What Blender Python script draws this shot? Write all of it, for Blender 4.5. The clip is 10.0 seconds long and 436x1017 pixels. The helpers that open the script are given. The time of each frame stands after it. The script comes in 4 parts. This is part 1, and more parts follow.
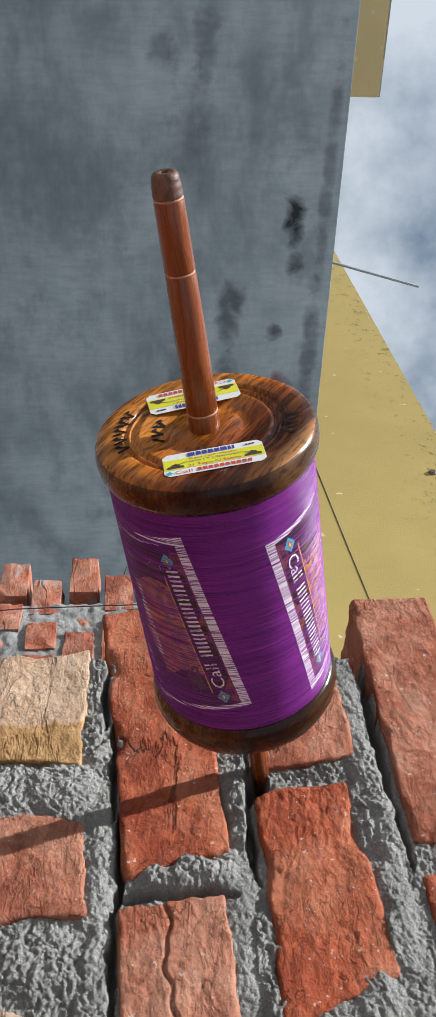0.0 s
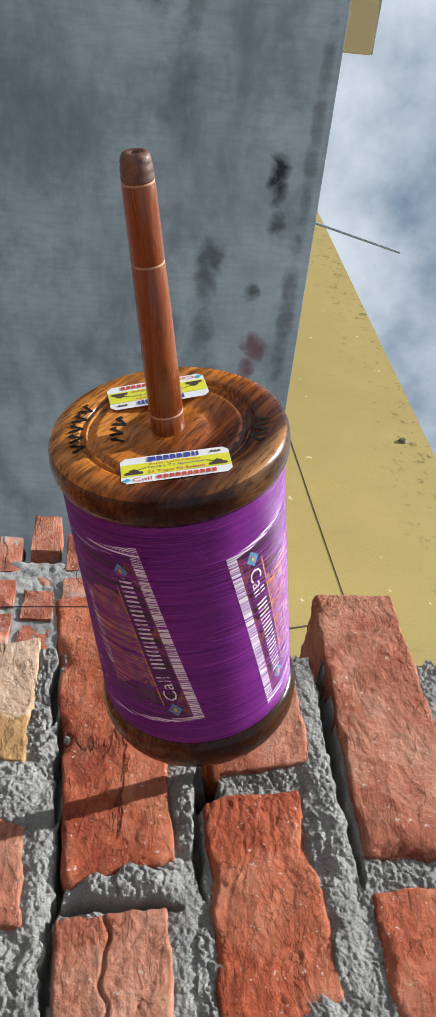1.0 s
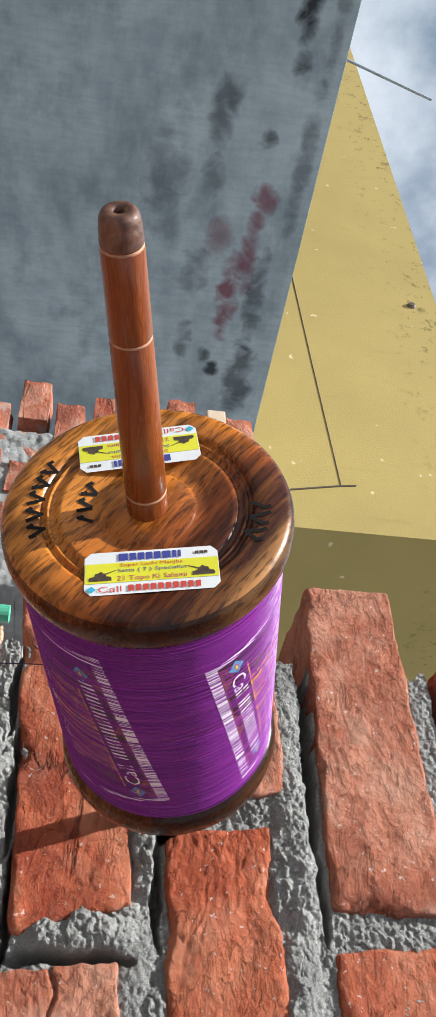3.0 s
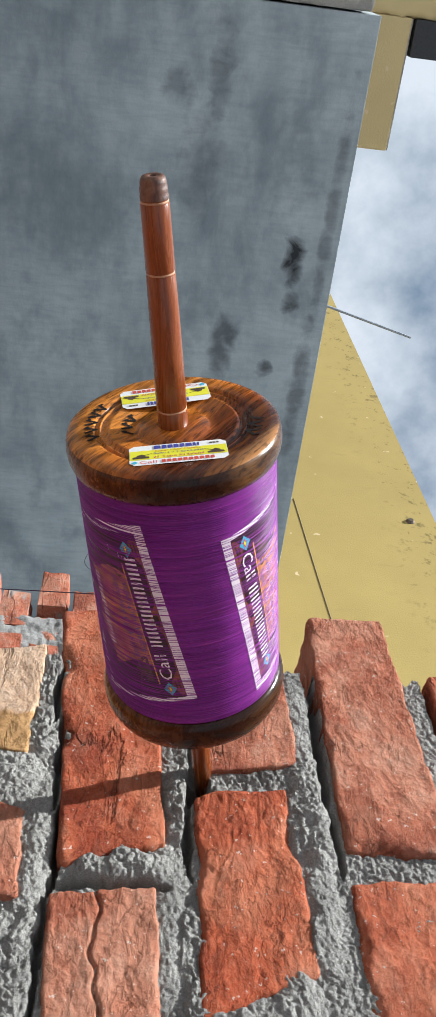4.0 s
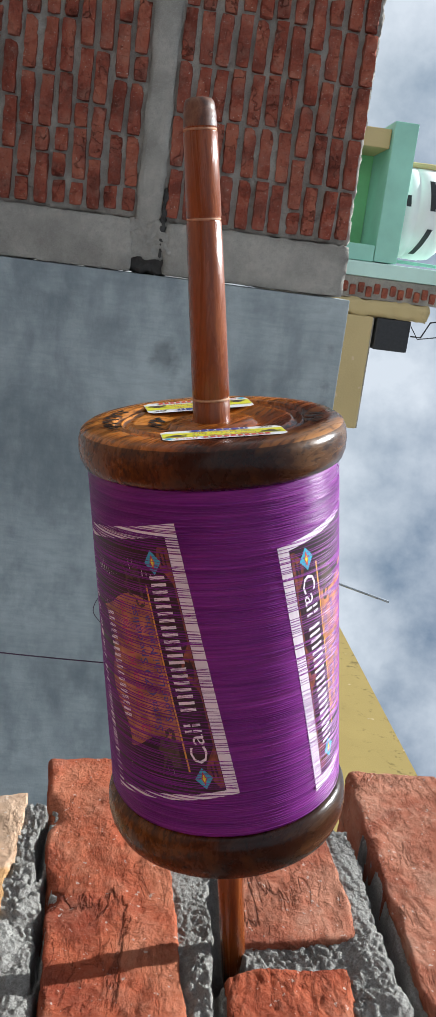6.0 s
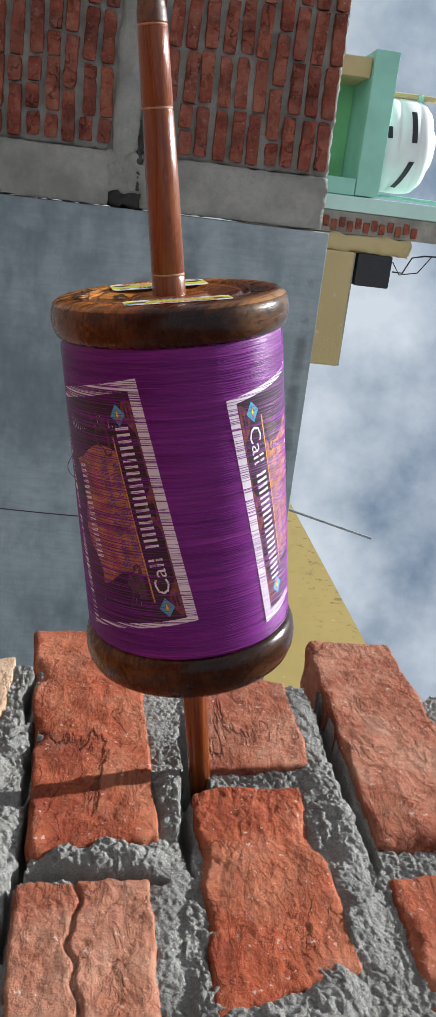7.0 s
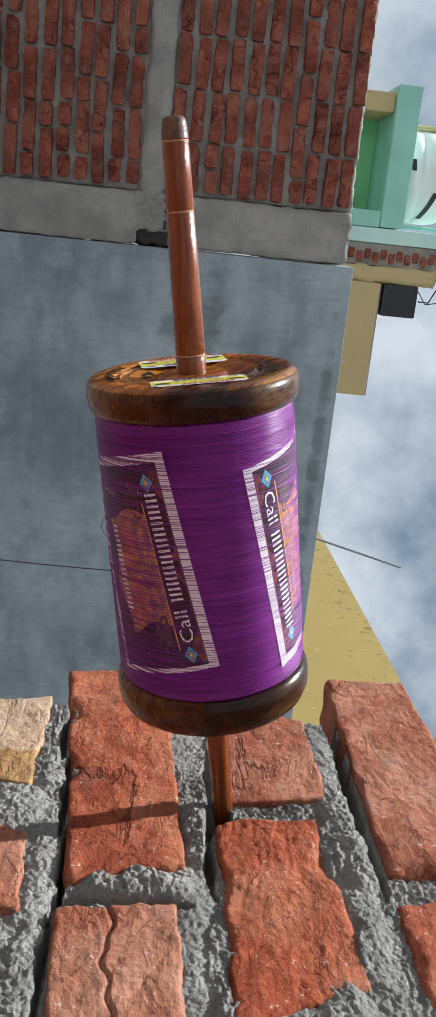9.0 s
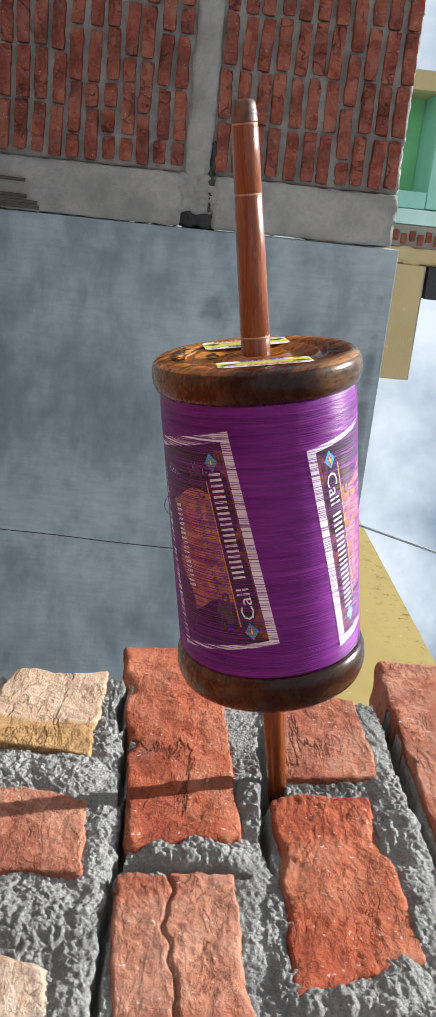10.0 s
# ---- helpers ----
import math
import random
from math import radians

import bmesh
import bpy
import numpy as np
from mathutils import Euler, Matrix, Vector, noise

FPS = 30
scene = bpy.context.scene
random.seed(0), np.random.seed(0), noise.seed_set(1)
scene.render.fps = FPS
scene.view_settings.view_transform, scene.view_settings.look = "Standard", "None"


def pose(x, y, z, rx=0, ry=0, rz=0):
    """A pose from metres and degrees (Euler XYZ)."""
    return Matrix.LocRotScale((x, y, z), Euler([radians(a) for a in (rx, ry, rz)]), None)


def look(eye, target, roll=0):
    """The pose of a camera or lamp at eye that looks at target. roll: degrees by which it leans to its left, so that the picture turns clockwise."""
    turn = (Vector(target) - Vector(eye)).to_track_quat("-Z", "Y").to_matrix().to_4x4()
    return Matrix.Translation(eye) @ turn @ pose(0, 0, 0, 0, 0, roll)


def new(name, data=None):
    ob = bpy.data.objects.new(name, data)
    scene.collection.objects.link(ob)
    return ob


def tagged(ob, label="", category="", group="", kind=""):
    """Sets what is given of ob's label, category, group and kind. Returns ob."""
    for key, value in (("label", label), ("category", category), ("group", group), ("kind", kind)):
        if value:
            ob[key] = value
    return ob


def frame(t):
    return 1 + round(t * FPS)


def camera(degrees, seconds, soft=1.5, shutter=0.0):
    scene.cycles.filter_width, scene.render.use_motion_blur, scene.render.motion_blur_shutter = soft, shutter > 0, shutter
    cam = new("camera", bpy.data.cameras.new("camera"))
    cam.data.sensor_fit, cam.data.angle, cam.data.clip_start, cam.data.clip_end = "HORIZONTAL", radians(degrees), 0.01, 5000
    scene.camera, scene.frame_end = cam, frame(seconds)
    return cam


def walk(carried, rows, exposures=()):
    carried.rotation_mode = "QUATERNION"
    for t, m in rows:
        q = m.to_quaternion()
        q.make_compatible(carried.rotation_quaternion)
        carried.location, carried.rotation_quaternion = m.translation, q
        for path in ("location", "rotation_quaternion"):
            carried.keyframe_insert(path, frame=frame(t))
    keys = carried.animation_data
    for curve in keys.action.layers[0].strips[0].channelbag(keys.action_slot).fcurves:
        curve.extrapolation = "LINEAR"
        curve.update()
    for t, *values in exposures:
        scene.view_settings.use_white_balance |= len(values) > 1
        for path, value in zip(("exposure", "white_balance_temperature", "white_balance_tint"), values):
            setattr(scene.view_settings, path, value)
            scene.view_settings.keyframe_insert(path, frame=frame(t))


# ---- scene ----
cam = camera(27.0, 10.0, soft=0.6)
PATH = [
    (0, (0.349, -0.446, 1.441), (-1.303, 0.672, 1.586), 89.5),
    (0.5, (0.333, -0.442, 1.442), (-1.303, 0.691, 1.642), 90.8),
    (1, (0.314, -0.449, 1.446), (-1.278, 0.743, 1.662), 92.1),
    (1.5, (0.272, -0.464, 1.448), (-1.219, 0.851, 1.671), 93.3),
    (2, (0.199, -0.472, 1.448), (-1.182, 0.957, 1.676), 94.5),
    (2.5, (0.162, -0.485, 1.445), (-1.152, 1.004, 1.68), 95.3),
    (2.7, (0.169, -0.482, 1.447), (-1.147, 1.004, 1.692), 95.3),
    (3.8, (0.351, -0.453, 1.451), (-1.282, 0.684, 1.66), 94.7),
    (4, (0.372, -0.441, 1.449), (-1.318, 0.613, 1.637), 94.5),
    (4.5, (0.375, -0.415, 1.439), (-1.424, 0.446, 1.595), 94.9),
    (5, (0.304, -0.362, 1.437), (-1.592, 0.254, 1.6), 95.8),
    (5.2, (0.283, -0.379, 1.44), (-1.649, 0.11, 1.613), 96.3),
    (6.3, (0.357, -0.279, 1.439), (-1.564, 0.247, 1.625), 95.5),
    (6.5, (0.369, -0.277, 1.445), (-1.538, 0.294, 1.634), 95.2),
    (7, (0.389, -0.283, 1.449), (-1.5, 0.336, 1.677), 94.8),
    (7.5, (0.392, -0.292, 1.449), (-1.499, 0.313, 1.688), 94.7),
    (8, (0.4, -0.295, 1.446), (-1.508, 0.272, 1.648), 94.7),
    (8.5, (0.416, -0.301, 1.448), (-1.502, 0.237, 1.627), 94.5),
    (9, (0.425, -0.309, 1.448), (-1.487, 0.257, 1.608), 94.6),
    (9.5, (0.431, -0.299, 1.439), (-1.481, 0.28, 1.535), 94.7),
    (10, (0.432, -0.308, 1.436), (-1.471, 0.3, 1.516), 95.3),
]
EXPOSURES = [(0, 0.67, 5950, 7), (1, 0.76, 5950, 7), (2, 0.92, 5950, 7), (2.7, 0.91, 5950, 7), (4, 0.92, 5950, 7), (4.6, 0.94, 5950, 7), (5.2, 0.94, 5950, 7), (6.5, 0.72, 5950, 7), (7, 0.68, 5950, 7), (8, 0.68, 5950, 7), (9, 0.71, 5950, 7), (9.5, 0.95, 5950, 7), (10, 1.08, 5950, 7)]
walk(cam, [(t, look(eye, target, roll)) for t, eye, target, roll in PATH], EXPOSURES)

# ---- world, sun ----
SUN_TRAVEL = Vector((0.83, 1.0, -2.4)).normalized()
SUN_FROM = -SUN_TRAVEL
world = bpy.data.worlds.new("sky")
scene.world = world
world.use_nodes = True


def build_world():
    nt = world.node_tree
    nt.nodes.clear()
    out = nt.nodes.new("ShaderNodeOutputWorld")
    bg = nt.nodes.new("ShaderNodeBackground")
    sky = nt.nodes.new("ShaderNodeTexSky")
    sky.sky_type = "NISHITA"
    sky.sun_disc = False
    sky.sun_elevation = math.asin(SUN_FROM.z)
    sky.sun_rotation = math.atan2(SUN_FROM.x, SUN_FROM.y)
    sky.air_density, sky.dust_density = 1.3, 2.0
    co = nt.nodes.new("ShaderNodeTexCoord")
    noise_big = nt.nodes.new("ShaderNodeTexNoise")
    noise_big.inputs["Scale"].default_value = 4.2
    noise_big.inputs["Detail"].default_value = 8
    noise_big.inputs["Roughness"].default_value = 0.58
    ramp = nt.nodes.new("ShaderNodeValToRGB")
    ramp.color_ramp.elements[0].position = 0.33
    ramp.color_ramp.elements[1].position = 0.60
    mix = nt.nodes.new("ShaderNodeMix")
    mix.data_type = "RGBA"
    mix.inputs["B"].default_value = (12.6, 12.9, 13.4, 1)
    nt.links.new(co.outputs["Generated"], noise_big.inputs["Vector"])
    nt.links.new(noise_big.outputs["Fac"], ramp.inputs["Fac"])
    nt.links.new(ramp.outputs["Color"], mix.inputs["Factor"])
    nt.links.new(sky.outputs["Color"], mix.inputs["A"])
    nt.links.new(mix.outputs["Result"], bg.inputs["Color"])
    bg.inputs["Strength"].default_value = 0.034
    nt.links.new(bg.outputs["Background"], out.inputs["Surface"])


build_world()
sun = new("sun", bpy.data.lights.new("sun", "SUN"))
sun.data.energy = 5.0
sun.data.angle = radians(0.53)
sun.data.color = (1.0, 0.965, 0.91)
sun.matrix_world = look((0, 0, 8), Vector((0, 0, 8)) + SUN_TRAVEL)


# ---- materials ----
class Nodes:
    """A small helper that strings nodes of one material together."""

    def __init__(self, name, rough=0.8, metal=0.0):
        self.mat = bpy.data.materials.new(name)
        self.mat.use_nodes = True
        self.nt = self.mat.node_tree
        self.bsdf = self.nt.nodes["Principled BSDF"]
        self.bsdf.inputs["Roughness"].default_value = rough
        self.bsdf.inputs["Metallic"].default_value = metal
        if rough > 0.75:
            self.bsdf.inputs["Specular IOR Level"].default_value = 0.2
        self.co = self.nt.nodes.new("ShaderNodeTexCoord")
        self.obj = self.co.outputs["Object"]

    def link(self, a, b):
        self.nt.links.new(a, b)

    def mapped(self, scale=(1, 1, 1), turn=(0, 0, 0), source=None, shift=None):
        m = self.nt.nodes.new("ShaderNodeMapping")
        m.inputs["Scale"].default_value = scale
        m.inputs["Rotation"].default_value = turn
        self.link(source or self.obj, m.inputs["Vector"])
        if shift is not None:
            self.link(shift, m.inputs["Location"])
        return m.outputs["Vector"]

    def noise(self, scale, detail=4, rough=0.55, vector=None, warp=0.0):
        n = self.nt.nodes.new("ShaderNodeTexNoise")
        n.inputs["Scale"].default_value = scale
        n.inputs["Detail"].default_value = detail
        n.inputs["Roughness"].default_value = rough
        n.inputs["Distortion"].default_value = warp
        self.link(vector or self.obj, n.inputs["Vector"])
        return n.outputs["Fac"]

    def cells(self, scale, vector=None, feature="F1"):
        n = self.nt.nodes.new("ShaderNodeTexVoronoi")
        n.feature = feature
        n.inputs["Scale"].default_value = scale
        self.link(vector or self.obj, n.inputs["Vector"])
        return n.outputs["Distance"]

    def ramp(self, fac, *stops):
        r = self.nt.nodes.new("ShaderNodeValToRGB")
        while len(r.color_ramp.elements) < len(stops):
            r.color_ramp.elements.new(0.5)
        for e, (p, c) in zip(r.color_ramp.elements, stops):
            e.position = p
            e.color = (c, c, c, 1) if not hasattr(c, "__len__") else (*c, 1)
        self.link(fac, r.inputs["Fac"])
        return r.outputs["Color"]

    def mix(self, fac, a, b, blend="MIX"):
        m = self.nt.nodes.new("ShaderNodeMix")
        m.data_type = "RGBA"
        m.blend_type = blend
        for sock, v in ((m.inputs["Factor"], fac), (m.inputs["A"], a), (m.inputs["B"], b)):
            if isinstance(v, bpy.types.NodeSocket):
                self.link(v, sock)
            elif hasattr(v, "__len__"):
                sock.default_value = (*v, 1)
            else:
                sock.default_value = v
        return m.outputs["Result"]

    def math(self, op, a, b=0.0, c=0.0):
        m = self.nt.nodes.new("ShaderNodeMath")
        m.operation = op
        for i, v in enumerate((a, b, c)):
            if isinstance(v, bpy.types.NodeSocket):
                self.link(v, m.inputs[i])
            else:
                m.inputs[i].default_value = v
        return m.outputs[0]

    def random(self):
        return self.nt.nodes.new("ShaderNodeObjectInfo").outputs["Random"]

    def island(self):
        return self.nt.nodes.new("ShaderNodeNewGeometry").outputs["Random Per Island"]

    def bump(self, height, strength, distance):
        b = self.nt.nodes.new("ShaderNodeBump")
        b.inputs["Strength"].default_value = strength
        b.inputs["Distance"].default_value = distance
        self.link(height, b.inputs["Height"])
        last = self.bsdf.inputs["Normal"]
        if last.is_linked:
            self.link(last.links[0].from_socket, b.inputs["Normal"])
        self.link(b.outputs["Normal"], last)

    def color(self, c):
        sock = self.bsdf.inputs["Base Color"]
        if isinstance(c, bpy.types.NodeSocket):
            self.link(c, sock)
        else:
            sock.default_value = (*c, 1)

    def rough(self, r):
        self.link(r, self.bsdf.inputs["Roughness"])


def plain(name, color, rough=0.6, metal=0.0, vary=0.12, scale=40.0, bump=0.0):
    n = Nodes(name, rough, metal)
    f = n.noise(scale, 5)
    dark = tuple(c * (1 - vary) for c in color)
    light = tuple(min(1, c * (1 + vary)) for c in color)
    n.color(n.ramp(f, (0.3, dark), (0.7, light)))
    if bump:
        n.bump(f, 0.5, bump)
    return n.mat


def brick_material(name, dark, mid, light, ash=(0.42, 0.30, 0.23), fine=1.0, dust=0.55, smear=0.0, ochre=False):
    n = Nodes(name, 0.92)
    rnd = n.random()
    vec = n.mapped((1, 1, 1), shift=n.math("MULTIPLY", rnd, 37.0))
    big = n.noise(13 / fine, 5, 0.6, vector=vec, warp=0.6)
    grit = n.noise(240 / fine, 6, 0.75, vector=vec)
    dusty = n.noise(38 / fine, 8, 0.68, vector=vec)
    wob = n.mapped((0.26, 1, 1), source=vec)
    base = n.ramp(big, (0.38, dark), (0.49, mid), (0.62, light))
    base = n.mix(n.ramp(rnd, (0.0, 0.0), (1.0, 0.2)), base, n.mix(0.5, base, ash))
    base = n.mix(n.ramp(grit, (0.46, 0.0), (0.62, 0.28)), base, n.mix(0.5, base, ash))
    base = n.mix(n.ramp(dusty, (0.50, 0.0), (0.66, dust)), base, ash)
    base = n.mix(n.ramp(n.noise(130 / fine, 4, vector=vec), (0.62, 0.0), (0.70, 0.22)), base, dark)
    base = n.mix(n.ramp(n.noise(300 / fine, 2, vector=vec), (0.67, 0.0), (0.71, 0.6)), base, (0.62, 0.55, 0.48))
    # cracks, wire-cut scratches along the brick and gritty pits
    streak = n.noise(95 / fine, 9, 0.7, vector=wob, warp=1.4)
    furrow = n.ramp(streak, (0.38, 0.0), (0.47, 1.0))
    line = n.math("ABSOLUTE", n.math("SUBTRACT", n.noise(17 / fine, 6, 0.55, vector=wob, warp=0.2), 0.5))
    fine_line = n.math("ABSOLUTE", n.math("SUBTRACT", n.noise(85 / fine, 5, 0.55, vector=n.mapped((0.42, 1, 1), source=vec), warp=0.6), 0.5))
    where = n.ramp(n.noise(11 / fine, 2, vector=vec), (0.46, 0.0), (0.56, 1.0))
    crack = n.math("MULTIPLY", n.ramp(line, (0.0, 1.0), (0.013, 0.0)), where)
    crack = n.math("MAXIMUM", crack, n.math("MULTIPLY", n.ramp(fine_line, (0.0, 0.30), (0.020, 0.0)), n.ramp(dusty, (0.40, 1.0), (0.52, 0.0))))
    base = n.mix(n.ramp(streak, (0.34, 0.28), (0.42, 0.0)), base, dark)
    base = n.mix(n.math("MULTIPLY", crack, 0.55), base, tuple(v * 0.3 for v in dark))
    if ochre:
        sep = n.nt.nodes.new("ShaderNodeSeparateXYZ")
        n.link(n.obj, sep.inputs[0])
        edge = n.math("ADD", n.math("MULTIPLY", sep.outputs["X"], 14.0), n.math("MULTIPLY", big, 1.0))
        base = n.mix(n.ramp(edge, (0.72, 0.0), (0.80, 0.8)), base, n.mix(grit, (0.30, 0.13, 0.035), (0.62, 0.36, 0.12)))
    if smear:
        patch = n.noise(9 / fine, 6, 0.65, vector=vec, warp=0.8)
        base = n.mix(n.ramp(patch, (0.62 - smear * 0.1, 0.0), (0.68 - smear * 0.1, 0.8)), base, n.mix(grit, (0.24, 0.235, 0.22), (0.46, 0.45, 0.42)))
    n.color(base)
    n.bump(furrow, 0.6, 0.0022 * fine)
    n.bump(n.math("SUBTRACT", 1.0, crack), 1.0, 0.0030 * fine)
    n.bump(dusty, 0.9, 0.0042 * fine)
    n.bump(grit, 0.8, 0.0026 * fine)
    return n.mat


def mortar_material(name, base, fine=1.0):
    n = Nodes(name, 0.95)
    big = n.noise(16 / fine, 6, 0.6)
    sand = n.noise(900 / fine, 3, 0.7)
    grit = n.noise(300 / fine, 6, 0.75)
    lumps = n.noise(110 / fine, 6, 0.7)
    lo = tuple(c * 0.74 for c in base)
    hi = tuple(min(1, c * 1.22) for c in base)
    c = n.ramp(big, (0.36, lo), (0.64, hi))
    c = n.mix(n.ramp(lumps, (0.40, 0.35), (0.52, 0.0)), c, lo)
    c = n.mix(n.ramp(sand, (0.46, 0.0), (0.62, 0.45)), c, tuple(v * 0.5 for v in base))
    c = n.mix(n.ramp(n.noise(700 / fine, 2), (0.60, 0.0), (0.68, 0.4)), c, tuple(min(1, v * 1.5) for v in base))
    n.color(c)
    n.bump(lumps, 0.6, 0.0026 * fine)
    n.bump(grit, 0.9, 0.0036 * fine)
    n.bump(sand, 0.7, 0.0016 * fine)
    return n.mat


M_BRICK = brick_material("fired_brick", (0.27, 0.047, 0.019), (0.40, 0.088, 0.036), (0.47, 0.150, 0.075), ash=(0.50, 0.27, 0.18), dust=0.26)
M_BRICK_PALE = brick_material("pale_brick", (0.42, 0.22, 0.11), (0.55, 0.38, 0.27), (0.60, 0.46, 0.36), ash=(0.58, 0.48, 0.40))
M_BRICK_OCHRE = brick_material("pale_ochre_brick", (0.44, 0.24, 0.13), (0.58, 0.37, 0.235), (0.64, 0.45, 0.31), ash=(0.62, 0.47, 0.35), ochre=True)
M_BRICK_DUST = brick_material("dusty_brick", (0.27, 0.066, 0.033), (0.38, 0.112, 0.058), (0.46, 0.19, 0.115), ash=(0.50, 0.31, 0.22), dust=0.45)
M_BRICK_FAR = brick_material("far_brick", (0.17, 0.037, 0.022), (0.28, 0.061, 0.035), (0.38, 0.112, 0.064), ash=(0.38, 0.235, 0.18), fine=2.5, dust=0.3)
M_BRICK_MID = brick_material("smeared_brick", (0.28, 0.058, 0.028), (0.42, 0.115, 0.058), (0.50, 0.22, 0.14), ash=(0.50, 0.34, 0.26), fine=1.5, dust=0.5, smear=0.6)
M_MORTAR = mortar_material("wet_grey_mortar", (0.385, 0.370, 0.342))
M_MORTAR_MID = mortar_material("shaded_grey_mortar", (0.36, 0.352, 0.335))
M_MORTAR_FAR = mortar_material("old_mortar", (0.42, 0.39, 0.345), fine=2.5)
M_DARK_CEMENT = mortar_material("dark_cement", (0.085, 0.08, 0.075), fine=2.5)
M_CONCRETE = mortar_material("rough_concrete", (0.46, 0.43, 0.38), fine=3.0)


def grey_plaster():
    """Grey-blue cement plaster with soot blots and a maroon smear; object axes: y along the wall, z up."""
    n = Nodes("grey_plaster", 0.85)
    clouds = n.noise(1.6, 6, 0.6, warp=0.4)
    trowel = n.noise(9, 6, 0.6, vector=n.mapped((1, 0.35, 1.0)))
    fine = n.noise(90, 4)
    c = n.ramp(clouds, (0.38, (0.222, 0.255, 0.270)), (0.62, (0.405, 0.452, 0.460)))
    c = n.mix(n.ramp(trowel, (0.42, 0.0), (0.66, 0.40)), c, (0.50, 0.545, 0.545))
    brushed = n.noise(26, 5, 0.65, vector=n.mapped((1, 1.5, 0.28)))
    c = n.mix(n.ramp(brushed, (0.44, 0.0), (0.62, 0.22)), c, (0.20, 0.235, 0.25))
    damp = n.noise(2.2, 5, 0.6, vector=n.mapped((1, 1, 1.6)))
    c = n.mix(n.ramp(damp, (0.50, 0.0), (0.66, 0.6)), c, (0.165, 0.195, 0.21))
    sep = n.nt.nodes.new("ShaderNodeSeparateXYZ")
    n.link(n.obj, sep.inputs[0])
    edge = n.noise(9, 5, 0.52, warp=0.5)
    # soot and hand marks: along, height, half width, half height, depth of tone, colour
    black, maroon = (0.018, 0.018, 0.02), (0.15, 0.03, 0.045)
    marks = [
        (0.90, 2.17, 0.14, 0.05, 0.95, black), (1.10, 2.18, 0.06, 0.045, 0.8, black), (1.49, 2.10, 0.045, 0.05, 0.95, black),
        (1.38, 1.86, 0.17, 0.06, 0.6, black), (1.72, 1.86, 0.10, 0.06, 0.5, black), (1.80, 2.14, 0.09, 0.06, 0.75, maroon),
        (2.15, 2.12, 0.22, 0.05, 0.75, maroon), (2.42, 2.04, 0.24, 0.06, 0.85, maroon), (2.05, 1.93, 0.10, 0.07, 0.5, maroon),
        (2.30, 1.84, 0.14, 0.07, 0.45, black), (2.75, 1.83, 0.11, 0.05, 0.6, black), (2.85, 1.96, 0.05, 0.04, 0.9, black),
        (2.95, 2.03, 0.05, 0.04, 0.9, black), (2.4, 2.2, 0.3, 0.05, 0.6, black), (3.0, 2.2, 0.25, 0.08, 0.7, black),
        (1.6, 2.3, 0.35, 0.04, 0.5, black), (0.6, 2.32, 0.5, 0.03, 0.4, black), (0.15, 1.52, 0.08, 0.07, 0.4, black),
        (1.75, 1.62, 0.30, 0.10, 0.4, black), (0.5, 1.65, 0.22, 0.09, 0.28, black), (0.05, 1.7, 0.18, 0.05, 0.4, black),
    ]
    for y, z, w, h, depth, tone in marks:
        dy = n.math("DIVIDE", n.math("SUBTRACT", sep.outputs["Y"], y), w)
        dz = n.math("DIVIDE", n.math("SUBTRACT", sep.outputs["Z"], z), h)
        d = n.math("ADD", n.math("MULTIPLY", dy, dy), n.math("MULTIPLY", dz, dz))
        d = n.math("ADD", d, n.math("MULTIPLY", n.math("SUBTRACT", edge, 0.5), 5.0))
        c = n.mix(n.ramp(n.math("MULTIPLY", d, 0.6), (0.0, depth), (1.0, 0.0)), c, tone)
    n.color(c)
    n.bump(trowel, 0.35, 0.01)
    n.bump(fine, 0.4, 0.003)
    return n.mat


M_GREY = grey_plaster()


def yellow_paint(name, tone):
    n = Nodes(name, 0.8)
    clouds = n.noise(0.9, 6, 0.6)
    c = n.ramp(clouds, (0.3, tuple(v * 0.86 for v in tone)), (0.7, tone))
    drip = n.noise(6, 6, 0.7, vector=n.mapped((1.0, 1.0, 0.25)))
    c = n.mix(n.ramp(drip, (0.62, 0.0), (0.78, 0.35)), c, tuple(v * 0.45 for v in tone))
    sep = n.nt.nodes.new("ShaderNodeSeparateXYZ")
    n.link(n.obj, sep.inputs[0])
    band = n.ramp(n.math("DIVIDE", sep.outputs["Z"], 5.0), (0.80, 0.0), (0.90, 1.0))
    spots = n.ramp(n.noise(9, 5, 0.7), (0.56, 0.0), (0.66, 0.8))
    c = n.mix(n.math("MULTIPLY", band, spots), c, tuple(v * 0.35 for v in tone))
    c = n.mix(n.ramp(n.noise(7, 2), (0.72, 0.0), (0.75, 0.7)), c, (0.66, 0.52, 0.34))
    n.color(c)
    n.bump(n.noise(60, 4), 0.4, 0.006)
    return n.mat


